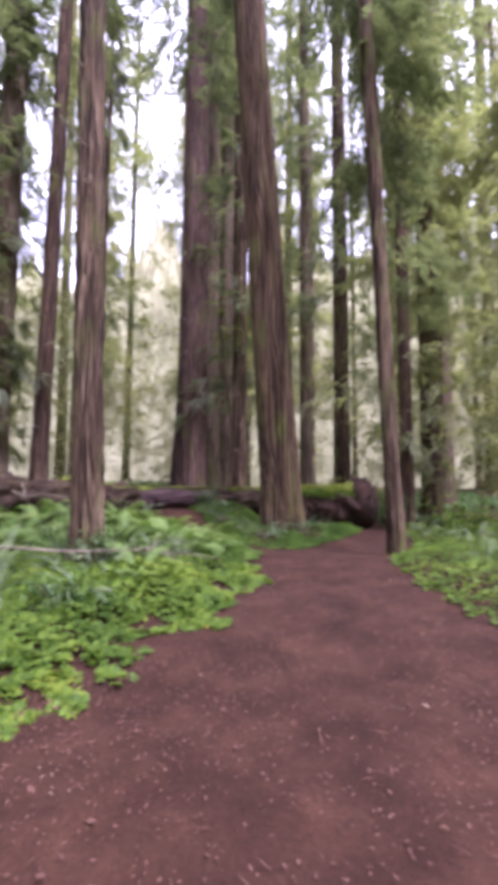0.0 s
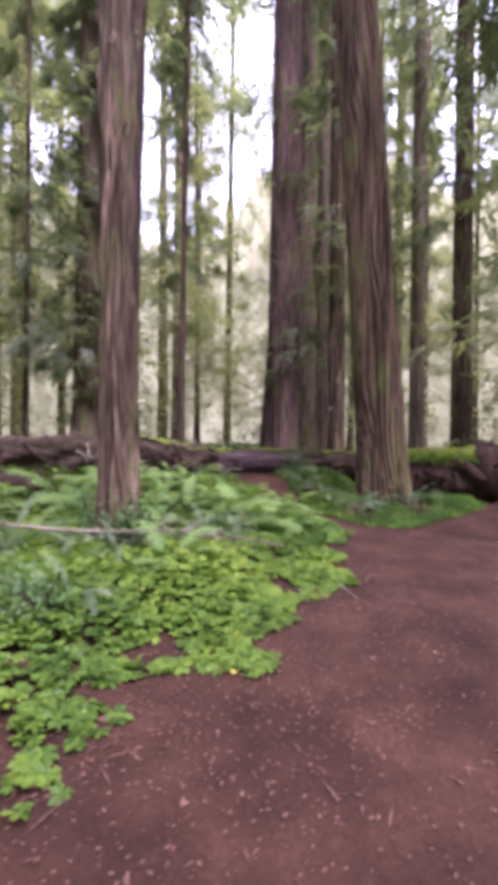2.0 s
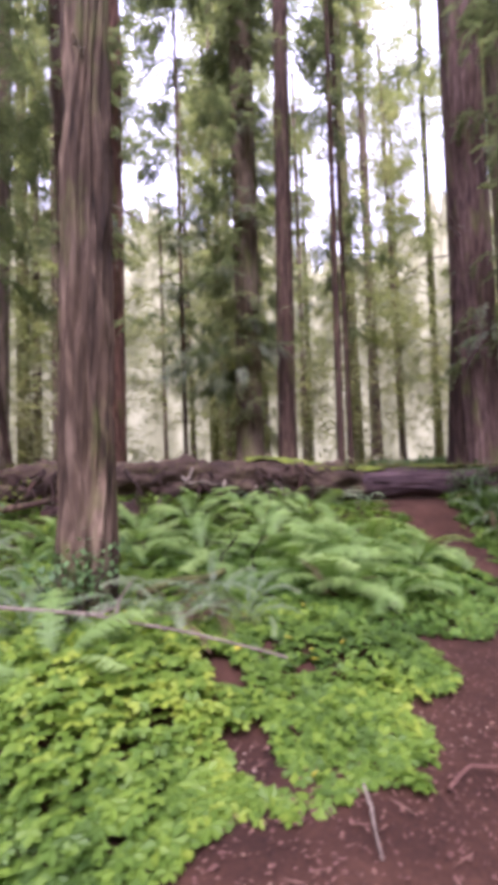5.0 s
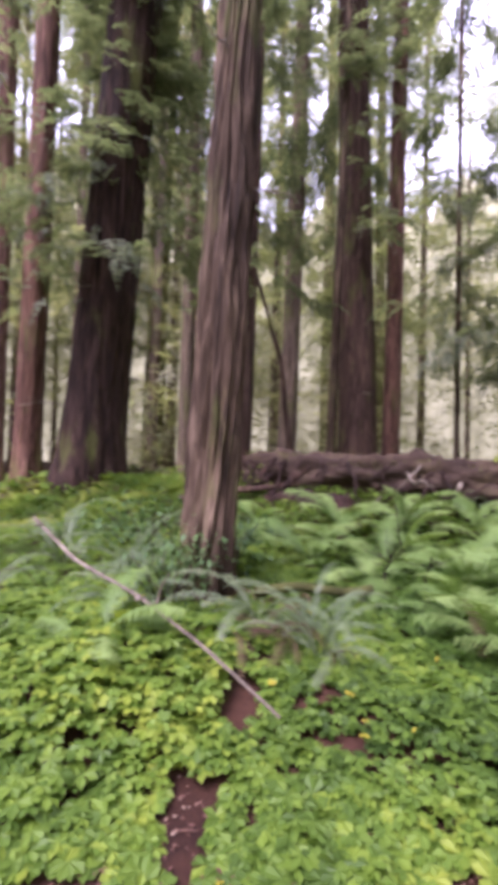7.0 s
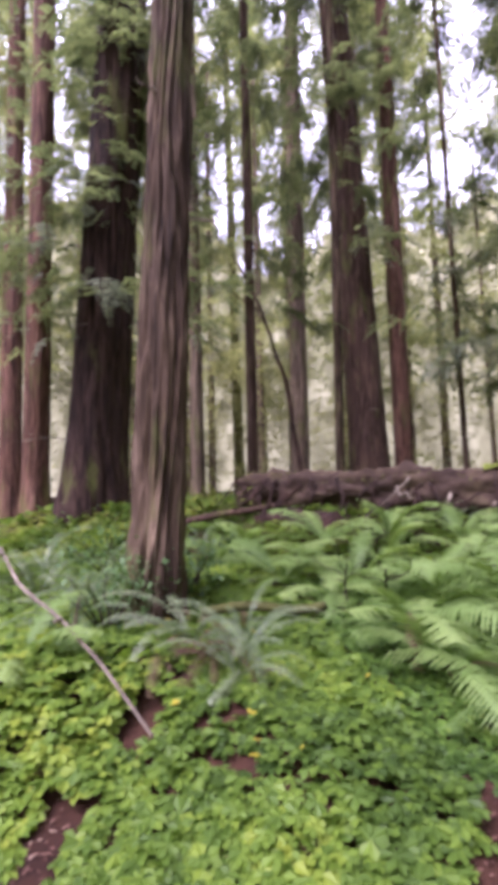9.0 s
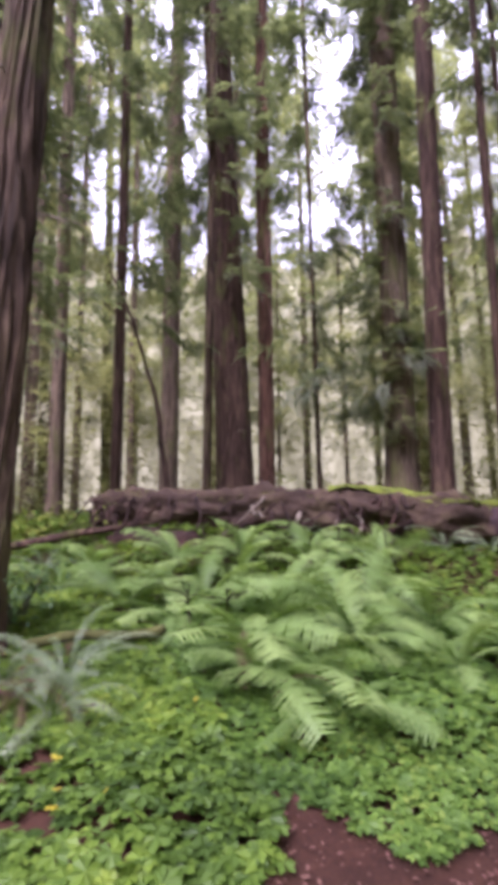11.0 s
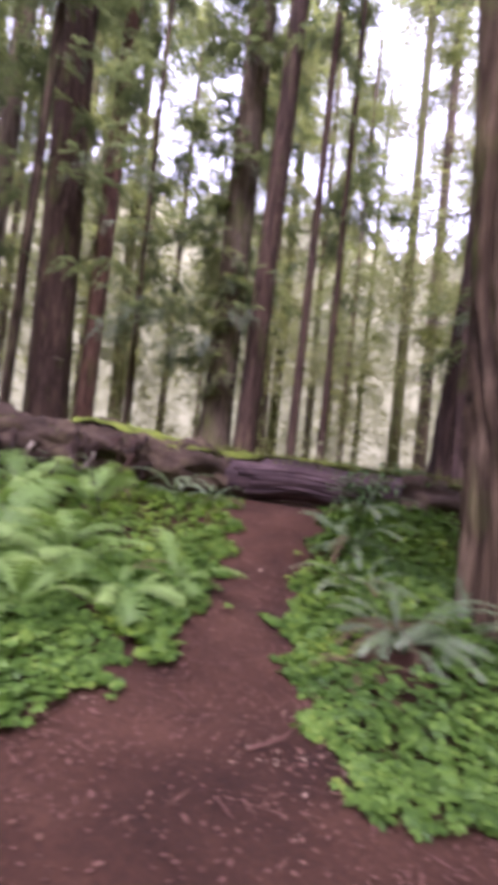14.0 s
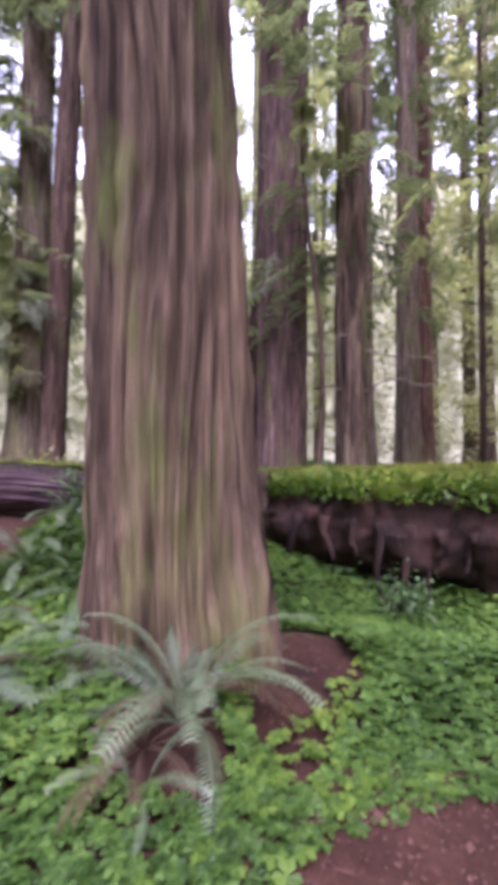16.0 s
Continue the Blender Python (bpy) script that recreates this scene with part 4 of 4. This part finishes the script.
LADY_LABEL = "light green lady fern with broad feathery arching fronds"
SWORD_LABEL = "grey-green sword fern with long drooping fronds"
for i, (x, y, n, sz) in enumerate(((-0.5, 8.6, 9, 0.8), (-0.98, 8.42, 9, 0.9), (-1.3, 9.4, 11, 1.0), (-1.5, 8.45, 10, 1.0), (-0.65, 9.75, 8, 0.7), (-1.77, 9.78, 11, 1.05), (-2.45, 9.3, 10, 1.0),
        (-3.03, 8.69, 10, 1.0), (-2.17, 10.6, 10, 0.95), (-3.25, 10.31, 11, 1.0), (-3.78, 9.44, 10, 1.0), (-1.48, 10.4, 9, 0.9), (-3.86, 10.61, 10, 1.0), (-2.97, 11.2, 9, 0.85),
        (-4.37, 9.78, 10, 1.0), (-4.22, 8.58, 10, 1.0), (-4.74, 8.96, 10, 1.0), (-3.29, 7.94, 9, 0.95), (-0.82, 11.05, 7, 0.7), (-5.28, 7.87, 10, 1.0), (-4.97, 7.36, 10, 1.0), (-3.6, 11.5, 9, 0.8),
        (-2.59, 8.28, 9, 0.9), (-1.37, 5.75, 8, 0.65), (-0.75, 10.5, 8, 0.75))):
    fern(x, y, LADY, n, sz * 1.15, LADY_LABEL, 100 + i, 1 if i % 3 == 0 else 0, 0.12)
for i, (x, y) in enumerate(((-2.35, 8.1), (-3.32, 11.64), (0.75, 11.5), (1.95, 12.2), (-1.4, 6.6), (-1.38, 6.95))):
    fern(x, y, DEAD, 12, 0.8, "withered brown fern clump", 260 + i, 0, 0.1)
for i, (x, y, n, sz, dead) in enumerate(((1.98, 12.45, 22, 1.05, 9), (0.76, 11.95, 20, 0.85, 14), (0.05, 12.5, 15, 0.9, 3), (-0.45, 13.1, 14, 0.85, 2), (-0.75, 13.75, 13, 0.8, 1), (1.05, 12.3, 12, 0.8, 4), (-0.95, 14.1, 12, 0.7, 0),
        (2.12, 12.0, 5, 0.5, 2), (-1.6, 6.85, 13, 0.75, 3), (-1.05, 7.1, 12, 0.6, 2), (-1.45, 7.2, 12, 0.7, 2), (-2.52, 6.17, 12, 0.75, 1), (-1.99, 5.95, 11, 0.7, 0), (-3.2, 5.93, 12, 0.9, 0), (-4.04, 5.16, 12, 0.9, 0),
        (-2.95, 12.4, 12, 0.75, 0), (-2.5, 12.75, 11, 0.7, 0), (-4.28, 11.4, 11, 0.8, 0), (2.34, 15.5, 11, 0.5, 0), (-2.71, 4.77, 12, 0.8, 1), (-4.34, 6.4, 12, 0.9, 0), (-5.89, 7.18, 12, 0.9, 0), (-5.14, 4.99, 12, 0.95, 0), (-1.84, 4.93, 11, 0.6, 0),
        (5.2, 12.2, 12, 0.8, 0), (6.0, 13.8, 12, 0.9, 0), (4.9, 9.2, 12, 0.8, 0), (4.28, 7.6, 11, 0.7, 0), (5.6, 10.4, 12, 0.9, 0), (7.0, 15.5, 12, 0.9, 0))):
    fern(x, y, SWORD, n, sz * 1.1, SWORD_LABEL, 200 + i, dead, 0.08)

# ---- low plants ----
def sorrel_template():
    """A stalk-less clover-like leaf: three notched, folded leaflets."""
    v, f = [], []
    for k in range(3):
        a = 2.094 * k
        c, s = np.cos(a), np.sin(a)
        pts = [(0, 0, 0), (-0.4, 0.32, -0.06), (-0.29, 0.66, -0.13), (0, 0.53, 0.02), (0.29, 0.66, -0.13), (0.4, 0.32, -0.06)]
        b = len(v)
        v += [(x * c - y * s, x * s + y * c, z) for x, y, z in pts]
        f += [(b, b + 3, b + 2, b + 1), (b, b + 5, b + 4, b + 3)]
    return np.array(v), np.array(f)


SORREL_T = sorrel_template()


def leaf_template():
    return np.array([(0, 0, 0), (-0.3, 0.45, -0.04), (0, 1, -0.12), (0.3, 0.45, -0.04)], float), np.array([(0, 1, 2, 3)])


def carpet(label, mat, box, per_m2, size, height, seed, lo=0.0, hi=99.0, gaps=0.25, name="sorrel_carpet", template=None, category="ground cover", tilt=0.35, keep=None):
    g = np.random.default_rng(seed)
    x0, y0, x1, y1 = box
    n = int((x1 - x0) * (y1 - y0) * per_m2)
    x, y = g.uniform(x0, x1, n), g.uniform(y0, y1, n)
    d = bed_depth(x, y)
    hole = wavy(seed + 1, x, y, lo=1.0, hi=4.5) + g.normal(0, 0.25, n)
    ok = (d > lo - np.abs(g.normal(0, 0.05, n))) & (d < hi) & (hole > -1.6 + 2 * gaps * np.exp(-d / 0.3))
    if keep is not None:
        ok &= keep(x, y)
    x, y, d = x[ok], y[ok], d[ok]
    n = len(x)
    mound = height * (0.35 + 0.65 * smooth(0, 0.5, d)) * (0.75 + 0.45 * wavy(seed + 2, x, y, lo=0.8, hi=3.5))
    z = land(x, y) + np.maximum(mound, 0.015) * g.uniform(0.45, 1.05, n)
    turn = rot_z(g.uniform(0, 6.28, n)) @ rot_x(g.normal(0, tilt, n))
    v, f = scatter(*(template or SORREL_T), np.stack([x, y, z], -1), turn, size * g.uniform(0.65, 1.35, n))
    tagged(new(name, np_mesh(name, v, f, mat, False)), label, category, kind="stuff")


bare_foot = lambda x, y: (patch_at(x, y) < 0.5) & (np.hypot(x - 2.02, y - 12.33) > 0.32 + 0.08 * wavy(37, x, y, lo=4, hi=10)) & (np.hypot(x - 0.74, y - 11.82) > 0.36 + 0.08 * wavy(38, x, y, lo=4, hi=10))  # noqa: E731
strip = lambda x, y: (np.abs(y - 6.17 - 0.375 * (0.1 - x) - 0.05 * np.sin(5 * x)) < 0.1 + 0.06 * wavy(33, x, y, lo=3, hi=9)) & (x > -1.25) & (x < 0.15) & (wavy(36, x, y, lo=5, hi=12) > -0.55)  # noqa: E731
near_front = lambda x, y: (x > -3.2) & (y < 7.95) & ~strip(x, y) & (wavy(35, x, y, lo=7, hi=22) > -2.4 + 2.2 * smooth(6.0, 4.0, y))  # noqa: E731
fine_lobe = lambda x, y: (x > -3.2) & (y >= 7.95) & (y < 10.2)  # noqa: E731
rest_of_bed = lambda x, y: ~((x > -3.2) & (y < 10.2))  # noqa: E731
carpet("dense bright green clover-leaved sorrel carpet", SORREL, (-3.2, 2.5, 0.5, 8.0), 720, 0.077, 0.2, 301, keep=near_front)
carpet("fine green sorrel rounding the bend of the path", SORREL_SHADED, (-3.2, 7.9, 0.5, 10.2), 1300, 0.05, 0.17, 309, keep=fine_lobe)
carpet("bright green sorrel spreading towards the fallen log", SORREL, (-9.5, -5.0, 0.6, 14.5), 360, 0.068, 0.19, 302, keep=rest_of_bed)
carpet("green sorrel cushion around the large redwood's foot", SORREL_SHADED, (-1.8, 10.3, 4.8, 16.2), 900, 0.056, 0.24, 303, keep=bare_foot)
carpet("bright green sorrel along the path's other side", SORREL, (2.4, -4, 15, 20), 220, 0.062, 0.17, 304)
carpet("low green plants on the far forest floor", SHRUB, (-26, 8, 18, 36), 16, 0.22, 0.3, 305, name="ground_plants", keep=lambda x, y: log_gap(x, y) > 0.3)
carpet("low green plants deeper in the grove", SORREL, (-26, -6, -8.8, 16), 26, 0.16, 0.25, 306, name="ground_plants")
carpet("yellow-green mossy ground deeper in the grove", MOSSLEAF, (-13, 2, -6.8, 9.0), 90, 0.13, 0.12, 308, name="moss_ground")
carpet("a few yellowed leaves among the sorrel", YELLOWLEAF, (-2.2, 3.4, 0.4, 9.0), 3, 0.035, 0.17, 307, name="yellow_leaves")
LEAF_T = leaf_template()


def litter(label, mat, box, per_m2, size, seed, tv=LEAF_T, name="leaf_litter", wide=1.0):
    g = np.random.default_rng(seed)
    x0, y0, x1, y1 = box
    n = int((x1 - x0) * (y1 - y0) * per_m2)
    x, y = g.uniform(x0, x1, n), g.uniform(y0, y1, n)
    d = bed_depth(x, y)
    ok = ((d < 0.5) | (patch_at(x, y) > 0.4)) & (g.uniform(0, 1, n) < 0.25 + 0.75 * np.exp(-np.abs(d) / 0.5))
    x, y, d = x[ok], y[ok], d[ok]
    z = land(x, y) + 0.012 - 0.02 * smooth(0.1, -0.5, d) + g.uniform(0, 0.012, len(x))
    turn = rot_z(g.uniform(0, 6.28, len(x))) @ rot_x(g.normal(0, 0.25, len(x)))
    t = tv[0] * np.array([wide, 1, 1])
    v, f = scatter(t, tv[1], np.stack([x, y, z], -1), turn, size * g.uniform(0.4, 1.5, len(x)))
    tagged(new(name, np_mesh(name, v, f, mat, False)), label, "leaf litter", kind="stuff")


litter("fallen redwood needles and brown leaf litter on the path", LITTER, (-3, -2.5, 5, 15.5), 700, 0.021, 401)
litter("larger pale brown leaf flakes trodden into the path", LITTER, (-3, -2.5, 5, 15.5), 22, 0.045, 403)
litter("thin fallen twigs scattered on the path", LITTER, (-3, -2.5, 5, 15.5), 30, 0.11, 402, name="twig_litter", wide=0.13)


def shrub(x, y, r, h, n, mat, label, seed, size=0.06, name="shrub", dz=0.0):
    """A bush: stems and many small leaves with an uneven outline."""
    g = np.random.default_rng(seed)
    t = thing(name, (x, y, land_at(x, y) + dz), label, "shrub", "shrubs")
    tips, stems = [], []
    for k in range(9):
        a = g.uniform(0, 6.28)
        e = np.array([r * g.uniform(0.3, 1) * np.cos(a), r * g.uniform(0.3, 1) * np.sin(a), h * g.uniform(0.5, 1.1)])
        p = bent((0, 0, 0), e, 6, -0.1 * h, 0.08 * r, seed + k)
        stems.append(tube(p, np.linspace(0.012, 0.003, 6), 5))
        tips.append(p)
    for sv in stems:
        part_of("stem", np_mesh("stem", *sv, DARKTWIG), t)
    tips = np.array(tips)
    i, j = g.integers(0, 9, n), g.integers(2, 6, n)
    p = tips[i, j] + g.normal(0, 0.14 * r + 0.03, (n, 3))
    p[:, 2] = np.abs(p[:, 2])
    turn = rot_z(g.uniform(0, 6.28, n)) @ rot_x(g.normal(-0.2, 0.5, n))
    v, f = scatter(*LEAF_T, p, turn, size * g.uniform(0.6, 1.4, n))
    part_of("foliage", np_mesh("foliage", v, f, mat, False), t)


shrub(-2.25, 6.5, 0.36, 0.6, 480, SHRUB, "ivy and leafy sprouts climbing round the young redwood's foot", 501, 0.06)
shrub(-1.97, 6.2, 0.4, 0.5, 320, SHRUB, "low leafy shrub beside the young redwood", 502, 0.055)
shrub(-2.79, 6.85, 0.6, 0.6, 420, SHRUB, "dark green leafy shrub among the ferns", 503, 0.07)
shrub(-4.1, 6.0, 0.8, 0.7, 520, SHRUB, "dark green leafy shrub among the ferns", 504, 0.08)
shrub(-1.92, 4.65, 0.45, 0.35, 320, SHRUB, "dark low leafy shrub in the sorrel", 505, 0.06)
shrub(-0.85, 14.0, 0.5, 0.6, 420, SHRUB, "grey-green leafy shrub at the end of the log", 506, 0.07)
shrub(2.2, 15.5, 0.4, 0.45, 320, SHRUB, "small dark leafy plant under the mossy log", 507, 0.06)
shrub(5.3, 15.3, 0.9, 1.0, 560, SHRUB, "leafy green bush beside the root plate", 508, 0.09)
shrub(6.6, 12.8, 1.2, 1.0, 620, SORREL, "bright green bush beyond the path", 509, 0.1)
shrub(6.3, 17.0, 1.3, 1.5, 700, NEEDLE_YEL_HAZY, "yellow-green bush in the light", 510, 0.12)
shrub(-4.4, 16.8, 1.6, 0.6, 700, NEEDLE_YEL_HAZY, "sunlit yellow-green low bush beyond the log", 511, 0.12)
shrub(-7.3, 7.4, 1.2, 0.5, 520, MOSS, "mossy yellow-green hummock near the pole", 512, 0.09)

branch("fallen_stick", [(0.5, 6.55, 0.015), (0.56, 6.72, 0.045), (0.72, 6.86, 0.02)], 0.009, 0.005, LITTER, "short curved reddish stick on the path", 0, 90, 0.01, "stick")
branch("fallen_stick", [(0.22, 6.3, 0.06), (0.3, 6.22, 0.04), (0.4, 6.05, 0.015)], 0.007, 0.004, DEADWOOD, "pale thin twig at the edge of the sorrel", 0, 91, 0.01, "stick")
branch("fallen_stick", [(0.85, 10.35, -0.12), (0.95, 10.5, -0.06), (0.88, 10.7, -0.1)], 0.007, 0.004, LITTER, "reddish broken stick by the sorrel cushion", 0, 92, 0.01, "stick")
